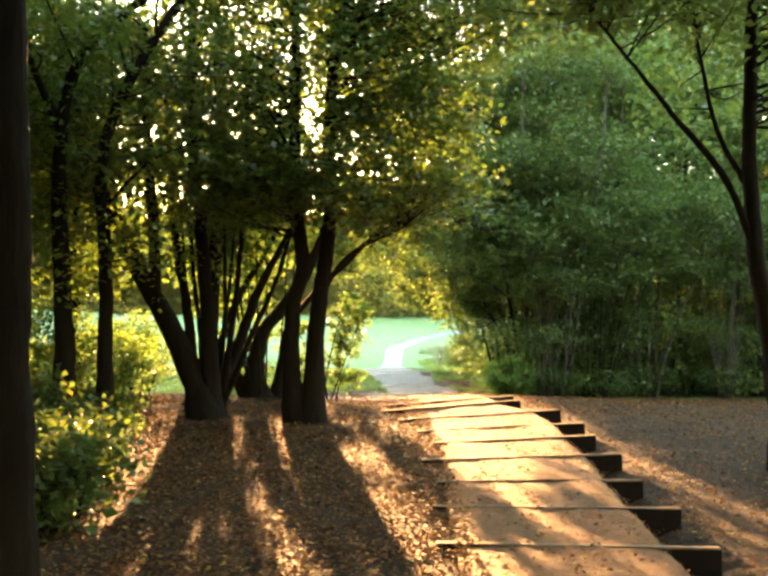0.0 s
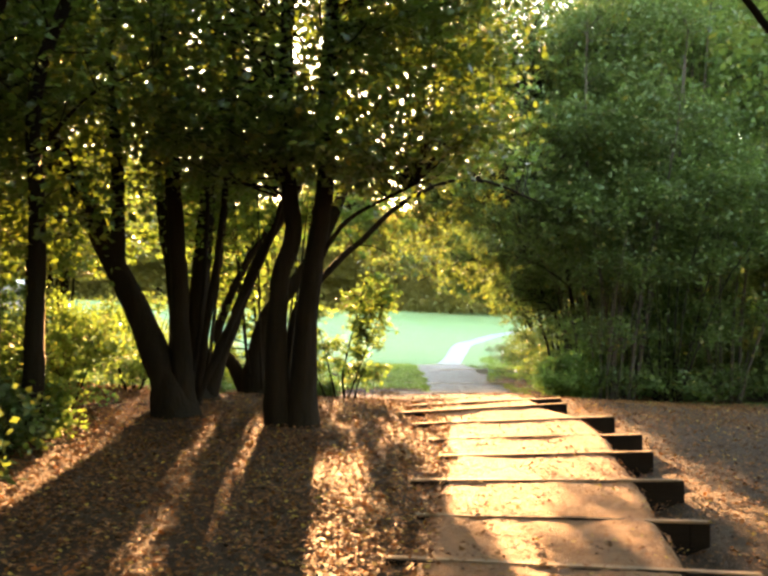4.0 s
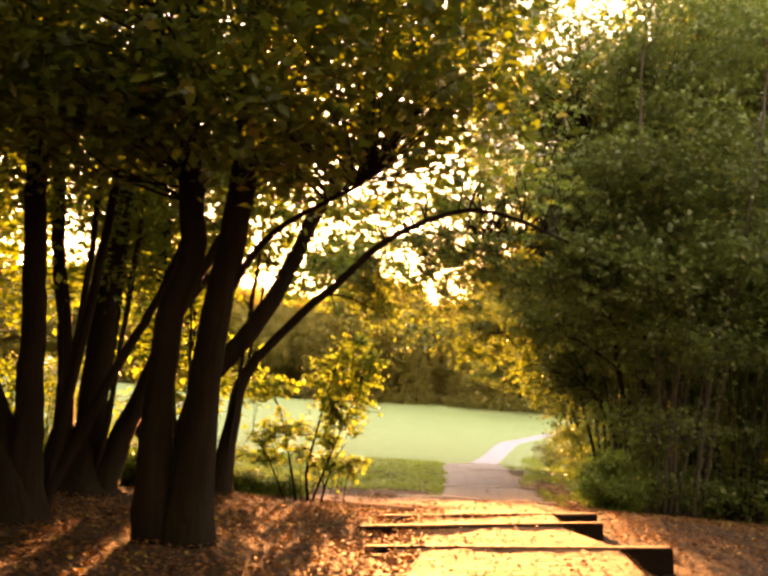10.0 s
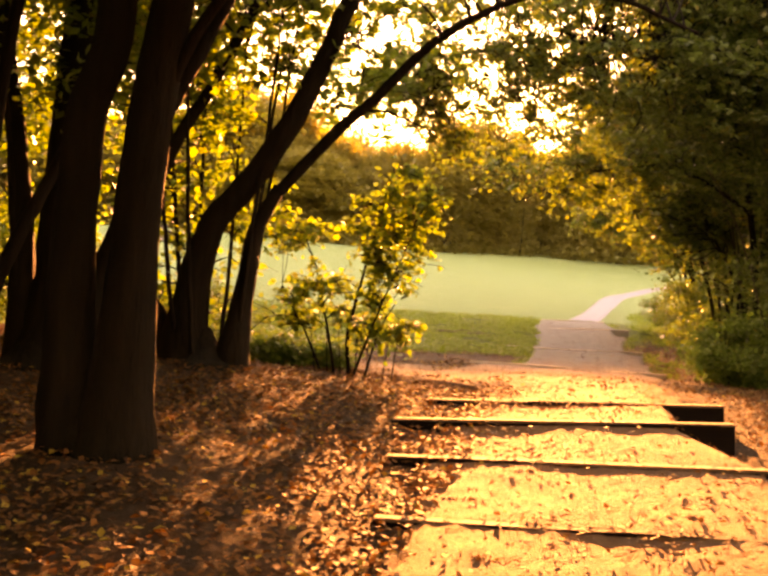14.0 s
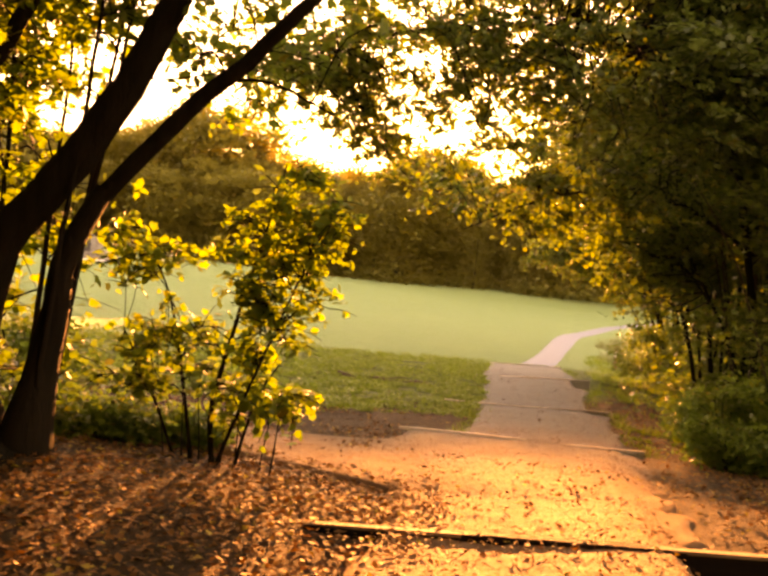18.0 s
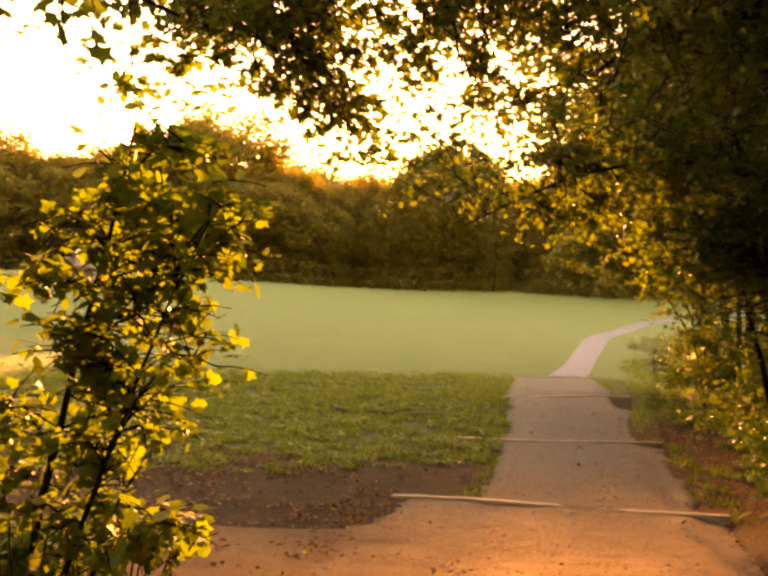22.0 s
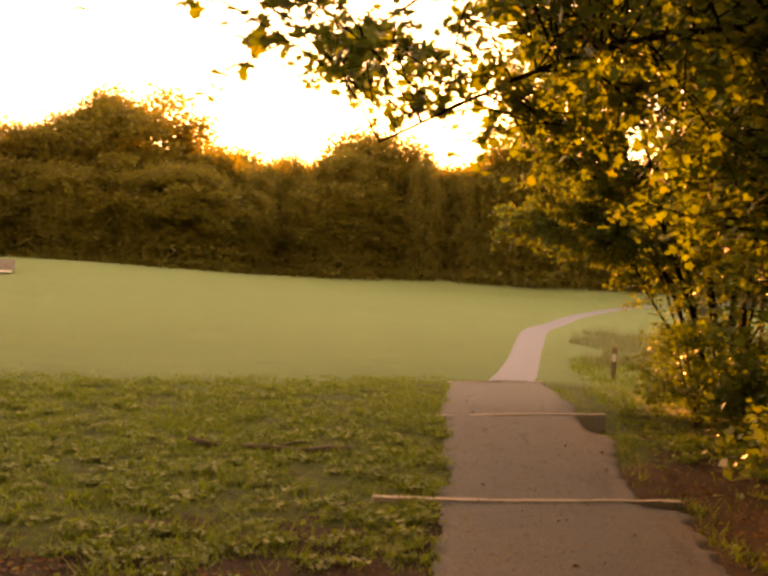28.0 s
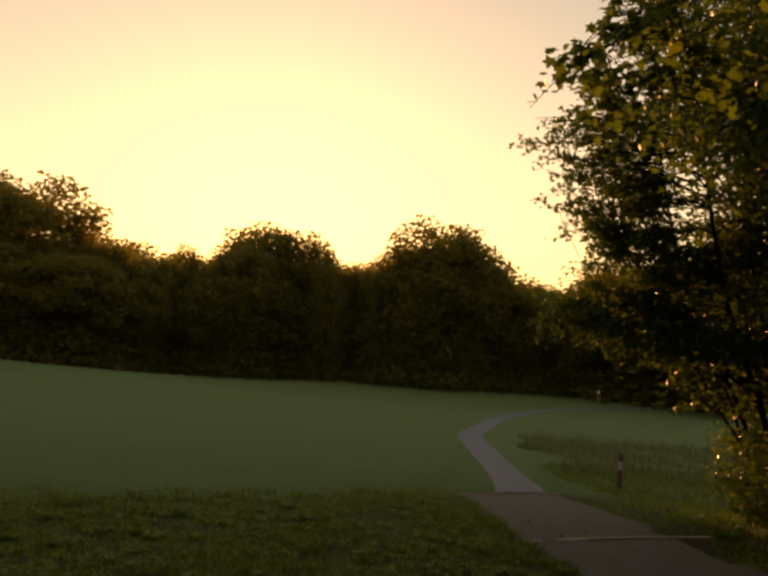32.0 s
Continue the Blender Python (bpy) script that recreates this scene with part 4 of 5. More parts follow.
# the tree whose boughs hang over the path from the thicket
b = at(3.4, 23.8)
NEAR_BOUGHS = [((-1.0, 0.4, 3.6), (1.3, 1.1, 0.9), 40), ((-2.6, 0.4, 2.9), (1.2, 0.6, 0.45), 40), ((-1.4, 1.2, 2.4), (0.8, 0.9, 0.5), 44), ((-0.9, 3.0, 2.3), (1.0, 1.2, 0.45), 34), ((0.1, 0.4, 3.6), (1.5, 1.2, 1.6), 100), ((-0.4, 0.7, 5.6), (2.2, 1.9, 1.3), 150), ((-1.0, 0.6, 8.4), (3.4, 2.4, 1.8), 220), ((-1.2, -0.4, 6.9), (2.2, 1.6, 1.3), 110), ((0.6, 0.4, 2.2), (1.0, 0.9, 0.9), 24), ((-4.0, 2.0, 3.3), (0.5, 0.5, 0.3), 12), ((-2.9, 1.8, 4.0), (0.8, 0.7, 0.5), 18), ((-1.6, 2.2, 4.2), (1.2, 1.0, 0.9), 40), ((-2.2, 1.2, 4.7), (1.3, 1.2, 0.7), 26)]
HANGING_BOUGHS = [((0.3, 0.2, 1.0), (0.7, 0.6, 0.8), 14), ((-3.7, -2.3, 3.8), (1.5, 0.9, 0.5), 80), ((-1.7, -2.1, 3.75), (1.7, 1.0, 0.7), 120), ((-2.4, -1.4, 4.9), (1.8, 1.2, 0.6), 60), ((-4.4, -2.2, 3.05), (0.5, 0.3, 0.15), 16), ((-3.3, -2.3, 3.1), (0.5, 0.35, 0.15), 10), ((-4.05, -2.3, 2.85), (0.2, 0.2, 0.12), 4), ((-4.1, -1.7, 2.8), (0.16, 0.14, 0.14), 6), ((-4.8, -2.6, 3.5), (0.6, 0.4, 0.3), 20), ((-3.9, -2.4, 4.6), (1.2, 0.8, 0.35), 24), ((-2.0, -1.5, 5.2), (1.4, 1.0, 0.6), 44), ((-0.6, -1.0, 5.4), (1.6, 1.0, 0.8), 70), ((-2.0, -0.9, 3.1), (1.2, 0.6, 0.35), 24)]
tree("overhanging_tree", "slim-stemmed tree with boughs hanging over the path", b,
     [([(0, 0, 0), (-0.1, 0.1, 1.5), (-0.35, 0.3, 3.0), (-0.7, 0.6, 4.6), (-0.9, 0.8, 6.5)], 0.06, 0.025), ([(0.15, 0, 0), (0.2, 0.1, 1.5), (0.2, 0.3, 3.5), (0.3, 0.5, 6.5)], 0.05, 0.02),
      ([(-0.2, 0.2, 2.4), (-1.2, 0.3, 3.0), (-2.4, 0.3, 2.95), (-3.6, 0.2, 2.4)], 0.03, 0.006), ([(-0.5, 0.5, 4.0), (-1.8, 1.2, 4.3), (-3.2, 1.9, 4.0), (-4.3, 2.1, 3.3)], 0.035, 0.006),
      ([(-0.35, 0.3, 3.2), (-1.4, -1.0, 4.1), (-3.0, -2.0, 4.3), (-4.8, -2.7, 3.8)], 0.04, 0.008), ([(0.05, 0.25, 0), (-0.3, 0.6, 1.3), (-0.9, 1.2, 2.6), (-1.1, 1.5, 4)], 0.03, 0.01), ([(0.2, 0.4, 0), (0.4, 0.9, 1.7), (0.2, 1.6, 3.4)], 0.03, 0.01)],
     NEAR_BOUGHS + HANGING_BOUGHS,
     LEAF_EDGE, seed=31, leaf_size=0.07, per_clump=74, clump=0.22, shape=LOBED, spray=6)
tree("tall_tree", "tall airy tree whose crown closes over the path", at(5.0, 28.2),
     [([(0, 0, 0), (-0.2, -0.1, 3), (-0.9, -0.6, 6), (-1.6, -1.2, 9)], 0.1, 0.03), ([(-0.3, -0.2, 3.6), (-1.6, -1.0, 5.4), (-3.4, -1.8, 7.0)], 0.05, 0.015), ([(-0.6, -0.4, 5), (-1.9, -0.4, 7), (-3.4, -0.6, 8.8)], 0.04, 0.012), ([(-0.22, -0.1, 3.0), (-1.4, 0.6, 3.9), (-2.8, 1.2, 4.7)], 0.035, 0.01)],
     [((-3.0, -1.8, 7.2), (2.4, 1.6, 1.3), 110), ((-3.6, -1.4, 9.2), (2.6, 1.8, 1.2), 120), ((-0.6, -0.5, 7.5), (2.2, 1.8, 2.0), 90), ((-2.4, 1.0, 4.6), (1.3, 1.1, 1.0), 80), ((-3.4, 1.4, 4.5), (1.1, 1.0, 0.9), 60)], LEAF_EDGE, seed=37, leaf_size=0.085, per_clump=110, clump=0.3)
for x, y, n, seed in ((4.1, 25.4, 300, 34), (4.2, 22.9, 240, 35), (4.4, 35.2, 320, 36), (5.3, 31.6, 320, 38)):
    tree("young_tree", "dense leafy young tree at the wood's edge", at(x, y),
         [([(0.15 * math.cos(k * 1.7), 0.15 * math.sin(k * 1.7), 0), (0.5 * math.cos(k * 1.7), 0.5 * math.sin(k * 1.7), 2.2), (1.1 * math.cos(k * 1.7 + 0.3), 1.1 * math.sin(k * 1.7 + 0.3), 5.0), (1.3 * math.cos(k * 1.7 + 0.4), 1.3 * math.sin(k * 1.7 + 0.4), 7.5)], 0.045, 0.012) for k in range(5)],
         [((0, 0, 3.0), (1.2, 1.1, 0.5), n // 10), ((-0.2, 0, 4.2), (1.9, 1.6, 1.0), n // 3), ((-0.2, 0, 6.0), (2.1, 1.8, 1.2), n // 3), ((0, 0, 8.0), (1.7, 1.6, 1.0), n // 6)],
         LEAF_DARK, BARK_GREY, seed=seed, leaf_size=0.1, per_clump=90, clump=0.3, group="trees of the thicket")
b = at(3.6, 34.2)
tree("overhanging_tree", "many-stemmed leafy tree at the edge of the meadow", b,
     [([(0.25 * math.cos(k * 2.4) - 0.2, 0.2 * math.sin(k * 2.4), 0), (-1.2 + 0.3 * k, 0.2 * math.sin(k * 2.4), 1.7), (-2.0 + 0.5 * k, 0.4 * math.sin(k * 2.4), 3.4)], 0.028, 0.008) for k in range(8)]
     + [([(0.2 * math.cos(k * 1.3), 0.2 * math.sin(k * 1.3), 0), (-0.3 + 0.5 * math.cos(k * 1.3), 0.5 * math.sin(k * 1.3), 1.6), (-0.6 + 1.0 * math.cos(k * 1.3), 0.9 * math.sin(k * 1.3), 3.4), (-0.8 + 1.4 * math.cos(k * 1.3), 1.2 * math.sin(k * 1.3), 6.2)], 0.05, 0.015) for k in range(6)]
     + [([(-0.5, 0, 1.6), (-1.3, -0.1, 2.3), (-2.2, -0.1, 2.7), (-2.9, 0, 2.7)], 0.03, 0.006)],
     [((-0.9, 0, 3.0), (1.7, 1.3, 0.8), 90), ((-0.9, 0, 4.8), (2.6, 1.8, 1.3), 250), ((-0.3, 0, 7.2), (2.5, 1.8, 1.4), 150), ((-2.5, 0, 2.75), (1.0, 0.7, 0.4), 50), ((-1.0, 0, 1.95), (0.8, 0.7, 0.4), 14), ((-2.6, 0, 4.6), (0.9, 0.7, 1.2), 44), ((-1.6, -0.2, 2.5), (1.3, 1.0, 0.3), 60), ((-0.2, 0, 1.8), (1.1, 1.0, 0.6), 10), ((-3.3, 0, 5.2), (0.6, 0.6, 0.5), 16), ((-2.2, -0.2, 3.7), (0.9, 0.7, 0.7), 50), ((-1.4, -0.2, 2.9), (1.0, 0.7, 0.5), 40)],
     LEAF_EDGE, seed=33, leaf_size=0.075, per_clump=90, clump=0.24, spray=6)
# bushes: x, y, size, seed
BUSHES_VERGE = [(2.95, 32.4, 1.45, 41), (3.5, 31.4, 1.2, 42), (3.0, 24.0, 0.75, 43), (2.98, 22.35, 0.95, 81), (3.5, 23.2, 1.1, 82), (3.5, 28.6, 1.1, 44), (4.1, 29.9, 1.5, 71), (4.2, 27.4, 1.4, 72), (4.4, 32.4, 1.7, 73), (3.5, 25.9, 0.9, 74), (2.95, 25.0, 0.6, 78), (3.4, 34.4, 1.5, 75)]
BUSHES_SHADE = [(-4.9, 13.6, 0.9, 76), (-3.7, 12.7, 0.75, 87), (-4.4, 12.8, 0.85, 88), (-3.5, 11.5, 0.6, 89), (-3.3, 10.0, 0.69, 48), (-2.5, 7.7, 0.69, 49), (-4.2, 11.4, 1.0, 50), (-2.9, 8.8, 0.75, 55), (-4.4, 8.6, 1.2, 56)]
BUSHES_MEADOW = [(-1.95, 18.95, 0.36, 83), (-2.5, 18.7, 0.4, 84), (-1.5, 19.2, 0.28, 85), (-3.2, 18.4, 0.5, 86), (-4.6, 18.6, 1.7, 45), (-5.8, 17.4, 1.9, 46), (-4.3, 15.0, 1.5, 90), (-5.4, 15.4, 1.8, 77), (-3.6, 20.4, 0.9, 47), (-7.4, 18.5, 1.4, 51), (-5.2, 19.6, 1.5, 57), (-6.6, 20.2, 1.1, 58)]
# sunlit or shaded leaf colour is picked by where each bush stands
for x, y, s, seed in BUSHES_VERGE + BUSHES_SHADE + BUSHES_MEADOW:
    b = at(x, y)
    tree("bush", "low leafy bush at the edge of the wood", b, [([(0.1 * math.cos(k * 2), 0.1 * math.sin(k * 2), 0), (0.35 * s * math.cos(k * 2), 0.35 * s * math.sin(k * 2), 0.8 * s)], 0.014, 0.005) for k in range(6)],
         [((0, 0, 0.55 * s), (0.6 * s, 0.6 * s, 0.45 * s), (56 if y > 12 else 34) if s > 0.68 else 26)], LEAF_GOLD if (x < 0 and y > 12) or 22 < y < 25.5 else LEAF_DARK if x < 0 else LEAF, seed=seed, leaf_size=0.065 if y > 12 else 0.1, per_clump=(92 if x > 2 and s > 0.9 else 64) if y > 12 else 34, clump=0.14 if y > 12 else 0.2, category="bush", group="bushes at the wood's edge", twig=0.006)
b = at(4.6, 11.2)
tree("leaning_tree", "dark tree with slender limbs spreading over the clearing", b,
     [([(0.1, 0, 0), (-0.1, 0, 1.6), (-0.3, 0, 2.9), (-0.3, 0, 4.5), (-0.2, 0, 7)], 0.13, 0.05), ([(-0.25, 0, 2.6), (-0.7, -0.1, 3.5), (-1.3, -0.1, 4.2), (-2.3, -0.2, 5.4)], 0.05, 0.015), ([(-0.3, 0, 3.2), (-0.7, 0.2, 4.2), (-0.9, 0.3, 5.6)], 0.04, 0.015)],
     [((-1.0, 0, 6.4), (2.8, 2.4, 1.2), 110), ((0.5, 0.5, 5.4), (2.0, 2, 1.4), 60), ((-2.4, -0.4, 6.0), (1.9, 2.0, 0.8), 60)], LEAF_DEEP, seed=52, leaf_size=0.11, per_clump=55)
b = at(-2.02, 5.2)
tree("foreground_tree", "dark tree close beside the path with a rough trunk", b,
     [([(0, 0, 0), (0.0, 0, 1.5), (-0.06, 0, 3), (-0.2, 0, 5), (-0.3, 0.2, 7.5)], 0.16, 0.08)], [((0.2, 1.2, 5.4), (2.0, 2.4, 1.0), 36), ((1.2, 2.5, 6.4), (2.2, 2.4, 1.0), 30)], LEAF, seed=53, leaf_size=0.1, per_clump=55)
b = at(-3.9, 12.4)
tree("foreground_tree", "dark tree with crooked limbs beside the path", b,
     [([(-0.1, 0, 0), (-0.18, 0, 1.8), (-0.28, 0, 3.2), (-0.25, 0, 4.4), (0.05, 0, 5.2), (0.6, 0, 5.65), (1.4, 0.1, 6.3)], 0.14, 0.05), ([(0.36, 0.05, 0), (0.34, 0.05, 2.2), (0.27, 0, 3.6), (0.6, 0, 4.7), (1.25, 0, 5.8), (1.6, 0, 6.8)], 0.1, 0.05), ([(-0.26, 0, 4.0), (-0.6, 0, 4.7), (-1.0, 0, 5.8)], 0.07, 0.03), ([(0.3, 0, 3.0), (0.9, -0.2, 3.6), (1.6, -0.3, 3.9)], 0.025, 0.008)],
     [((0.2, 0, 4.4), (1.8, 1.6, 1.4), 44), ((0, 0, 2.6), (1.1, 0.9, 0.8), 24), ((0.8, -0.6, 6.0), (2.2, 2.2, 1.2), 36)], LEAF, seed=54, leaf_size=0.1, per_clump=60)


# ---- the far wood round the meadow ----
def far_tree(seed, tall, wide):
    g = np.random.default_rng(seed)
    root = thing("far_tree", (0, 0, 0), "broad dark tree in a wood beyond the meadow", "tree", "trees of the far wood")
    line = curve_points([(0, 0, 0), (0.2, 0, tall * 0.3), (0, 0.2, tall * 0.75)], 1.0)
    v, f = tube(line, np.linspace(0.4, 0.1, len(line)), 7)
    child("trunk", fast_mesh("far_tree_trunk", v, f, BARK, True), root)
    spots = []
    for k in range(150):
        c = in_blob(g, 1, (0, 0, tall * 0.54), (wide * 0.47, wide * 0.47, tall * 0.385), 0.35)[0]
        spots.append(c + np.clip(g.normal(0, 1, (120, 3)), -1.5, 1.5) * (wide * 0.07, wide * 0.07, wide * 0.055))
    low = in_blob(g, 1100, (0, 0, 2.4), (wide * 0.55, wide * 0.55, 2.4), 0.4)
    a, r = g.uniform(0, 6.28, 700), wide * 0.6 * g.uniform(0, 1, 700) ** 0.5
    brush = np.stack([r * np.cos(a), r * np.sin(a), g.uniform(0, 1.4, 700)], -1)
    p = np.vstack(spots + [low, brush])
    p[:, 2] = np.maximum(p[:, 2] * 14.4 / np.percentile(p[:, 2], 99.7), 0.1)
    v, f = scatter(p, g.uniform(0.24, 0.48, len(p)), PLAIN, g)
    child("crown", fast_mesh("far_tree_crown", v, f, LEAF_FAR), root, kind="stuff")
    return root


FAR = [far_tree(k, 15.0, 10.5) for k in (61, 62, 63, 64, 65, 66)]
# the crowns that stand out against the sky: which way, how high and how wide, in degrees, seen from the wood's edge by the steps
CROWNS = [(-44, 9.5, 3.0), (-38.5, 9.3, 2.6), (-35.2, 9.2, 1.7), (-31.6, 8.0, 1.4), (-28.6, 8.7, 1.6), (-25.9, 9.5, 1.4), (-23.9, 10.1, 1.1), (-22.1, 10.6, 1.5), (-19.6, 9.2, 1.0), (-17.6, 9.5, 1.3), (-15.4, 8.9, 1.0), (-13.5, 8.75, 0.7), (-10.4, 8.9, 1.1), (-9.0, 9.3, 1.2), (-7.5, 9.1, 1.0), (-5.6, 8.9, 0.9), (-4.6, 9.2, 1.0), (-3.6, 9.4, 1.0), (-2.4, 9.1, 0.9),
          (-0.6, 9.6, 0.9), (0.5, 10.2, 1.2), (2.1, 9.5, 1.0), (3.8, 8.8, 1.0), (5.6, 8.5, 1.3), (8, 8.8, 2), (12, 9.3, 2.4), (17, 9, 3), (23, 9.4, 3), (30, 9, 3.5), (37, 9.5, 3.5)]
spots = []
g = np.random.default_rng(17)


def far_spot(way, d, up, wide):
    x, y = -0.5 + d * math.sin(radians(way)), 19.5 + d * math.cos(radians(way)) * 0.97
    tall = 1.5 + d * math.tan(radians(up)) - float(height(x, y))
    spots.append((x, y, tall / 14.8, 2 * d * math.tan(radians(wide)) / 10.5))


for way, up, wide in CROWNS:
    far_spot(way, 94 + g.uniform(-3, 3), up, wide * 1.75)
for k in range(58):
    for d, up in ((89, 6.6), (101, 7.8), (112, 7.7), (121, 6.6)):
        way = -66 + 1.9 * k + 0.01 * d + g.uniform(-0.6, 0.6)
        # back rows added height here to block the sun from path and meadow
        thick = -14 < way < -2
        far_spot(way, d + (5 if way > -14 else 0) + g.uniform(-3, 3), up + g.uniform(-0.9, 0.5) + (0.4 if thick and d > 90 else 0), g.uniform(1.9, 2.6))
for k in range(30):
    a = radians(50 + 8.9 * k)
    spots.append((62 * math.sin(a), 5 + 62 * math.cos(a) * 0.9, 1.0 + 0.03 * (k % 5), 1.0))
for k, (x, y, s, w) in enumerate(spots):
    m = Matrix.Translation(at(x, y, -0.2)) @ pose(0, 0, 0, 0, 0, (k * 71) % 360) @ Matrix.Diagonal((w, w, s, 1))
    if k < len(FAR):
        FAR[k].matrix_basis = m
    else:
        copy_thing(FAR[(k * 5 + k // 7) % len(FAR)], m)


# ---- things in the meadow ----
def marker_post(x, y, tall, wide):
    root = thing("marker_post", at(x, y, -0.1), "short weathered wooden marker post standing in grass", "post", "marker posts")
    bm = box((wide, wide, tall + 0.1), (0, 0, (tall + 0.1) / 2), 0.012)
    for v in bm.verts:
        if v.co.z > tall:
            v.co.z -= 0.35 * (v.co.y + wide / 2)
    part("shaft", bm, POSTWOOD, root)
    part("plate", box((wide * 0.8, 0.012, 0.16), (0, -wide / 2 - 0.006, tall - 0.12), 0.003), WHITE, root, "small pale waymark plate")


marker_post(2.38, 39.6, 0.68, 0.1)
marker_post(14.7, 105.0, 1.1, 0.3)


def meadow_wall(x, y, turn):
    root = thing("stone_wall", at(x, y, -0.15), "low grey stone wall with sloping shoulders on a plinth", "wall")
    root.matrix_basis = root.matrix_basis @ pose(0, 0, 0, 0, 0, turn) @ Matrix.Diagonal((0.8, 0.8, 0.76, 1))
    part("plinth", box((4.4, 1.6, 0.5), (0.2, 0, 0.16), 0.03), STONE, root)
    part("slab", box((4.6, 2.2, 0.12), (0.7, -1.6, 0.2), 0.02), WHITE, root, "pale worn concrete slab")
    bm = bmesh.new()
    outline = [(-1.9, 0), (-1.9, 1.0), (-1.1, 1.95), (1.1, 1.95), (1.9, 1.1), (1.9, 0)]
    face = bm.faces.new([bm.verts.new((px, -0.3, pz + 0.4)) for px, pz in outline])
    out = bmesh.ops.extrude_face_region(bm, geom=[face])
    bmesh.ops.translate(bm, vec=(0, 0.6, 0), verts=[v for v in out["geom"] if isinstance(v, bmesh.types.BMVert)])
    bmesh.ops.recalc_face_normals(bm, faces=bm.faces[:])
    bmesh.ops.bevel(bm, geom=bm.edges[:], offset=0.03, segments=1, affect="EDGES")
    part("wall_body", bm, STONE, root)
    part("recess", box((1.9, 0.06, 0.75), (0, -0.32, 1.25), 0.01), DARK, root, "dark recessed panel")
    for side in (-1, 1):
        part("pier", box((0.3, 0.75, 1.7), (side * 1.15, -0.1, 1.2), 0.03), STONE, root)
    part("end_wall", box((1.3, 0.5, 0.8), (2.5, 0, 0.7), 0.03), STONE, root)
    for side in (-0.55, 0.55):
        part("post", box((0.09, 0.09, 1.3), (side, -0.36, 1.95), 0.01), RUST, root, "thin dark iron post")
    bm = bmesh.new()
    bmesh.ops.create_cone(bm, cap_ends=True, segments=28, radius1=0.42, radius2=0.42, depth=0.06, matrix=pose(0, -0.42, 2.62, 90))
    bmesh.ops.bisect_plane(bm, geom=bm.verts[:] + bm.edges[:] + bm.faces[:], plane_co=(0, 0, 2.38), plane_no=(0, 0, -1), clear_outer=True)
    bmesh.ops.holes_fill(bm, edges=bm.edges[:])
    bmesh.ops.bevel(bm, geom=bm.edges[:], offset=0.008, segments=1, affect="EDGES")
    part("backboard", bm, WHITE, root, "white painted board with a rounded top")
    line = [(0.2 * math.cos(k * math.pi / 10), -0.66 + 0.2 * math.sin(k * math.pi / 10), 2.44) for k in range(21)]
    v, f = tube(line, np.full(21, 0.02), 6)
    child("hoop", fast_mesh("hoop", v, f, RUST, True), root, "small iron hoop")


meadow_wall(-30.15, 68.2, 28)


def fallen_branch():
    z = lambda x, y: float(height(x, y)) + 0.022
    pts = [(-2.58, 28.1), (-2.4, 28.05), (-2.2, 28.2), (-1.85, 28.02), (-1.5, 28.15), (-1.04, 28.4)]
    root = thing("fallen_branch", (-2.0, 28.1, z(-2, 28.1)), "dark rotten fallen branch lying in grass", "branch")
    line = curve_points([(x + 2.0, y - 28.1, z(x, y) - z(-2, 28.1) + 0.03 * math.sin(x * 9)) for x, y in pts], 0.06)
    v, f = tube(line, np.interp(np.linspace(0, 1, len(line)), [0, 0.12, 0.2, 0.5, 0.9, 1], [0.045, 0.055, 0.02, 0.03, 0.06, 0.025]), 8, 0.12, 5)
    child("branch_wood", fast_mesh("branch_wood", v, f, ROTTEN, True), root)
    v, f = tube(curve_points([(0.3, 0, 0.02), (0.45, 0.12, 0.06), (0.6, 0.2, 0.05)], 0.05), np.linspace(0.016, 0.006, len(curve_points([(0.3, 0, 0.02), (0.45, 0.12, 0.06), (0.6, 0.2, 0.05)], 0.05))), 6)
    child("side_twig", fast_mesh("side_twig", v, f, ROTTEN, True), root)


fallen_branch()


# ---- fallen leaves and grass ----
def strewn(count, x0, x1, y0, y1, size, name, label, keep=None):
    g = np.random.default_rng(count)
    x, y = g.uniform(x0, x1, count), g.uniform(y0, y1, count)
    if keep is not None:
        ok = keep(x, y, g)
        x, y = x[ok], y[ok]
    left, right = np.interp(y, PATH_Y, PATH_L), np.interp(y, PATH_Y, PATH_R)
    u = np.clip((x - left) / (right - left), 0, 1)
    y0s = y - np.interp(y, PATH_Y, PATH_S) * u
    on = (x > left) & (x < right - 0.1)
    z = np.where(on, path_height(x, y0s, y) + height(x, y) - np.interp(y, TABLE_Y, TABLE_Z), height(x, y)) + g.uniform(0.008, 0.035, len(x))
    v, f = scatter(np.stack([x, y, z], -1), size * g.uniform(0.5, 1.35, len(x)), LOBED if size > 0.06 else PLAIN, g, 0.35)
    tagged(new(name, fast_mesh(name, v, f, LITTER)), label, "fallen leaves", kind="stuff")


def clumpy(x, y, g):
    return bumps(x, y, 0.5, 1.0) + bumps(x + 5, y + 2, 0.23, 0.8) + g.normal(0, 0.5, len(x)) > 0.0


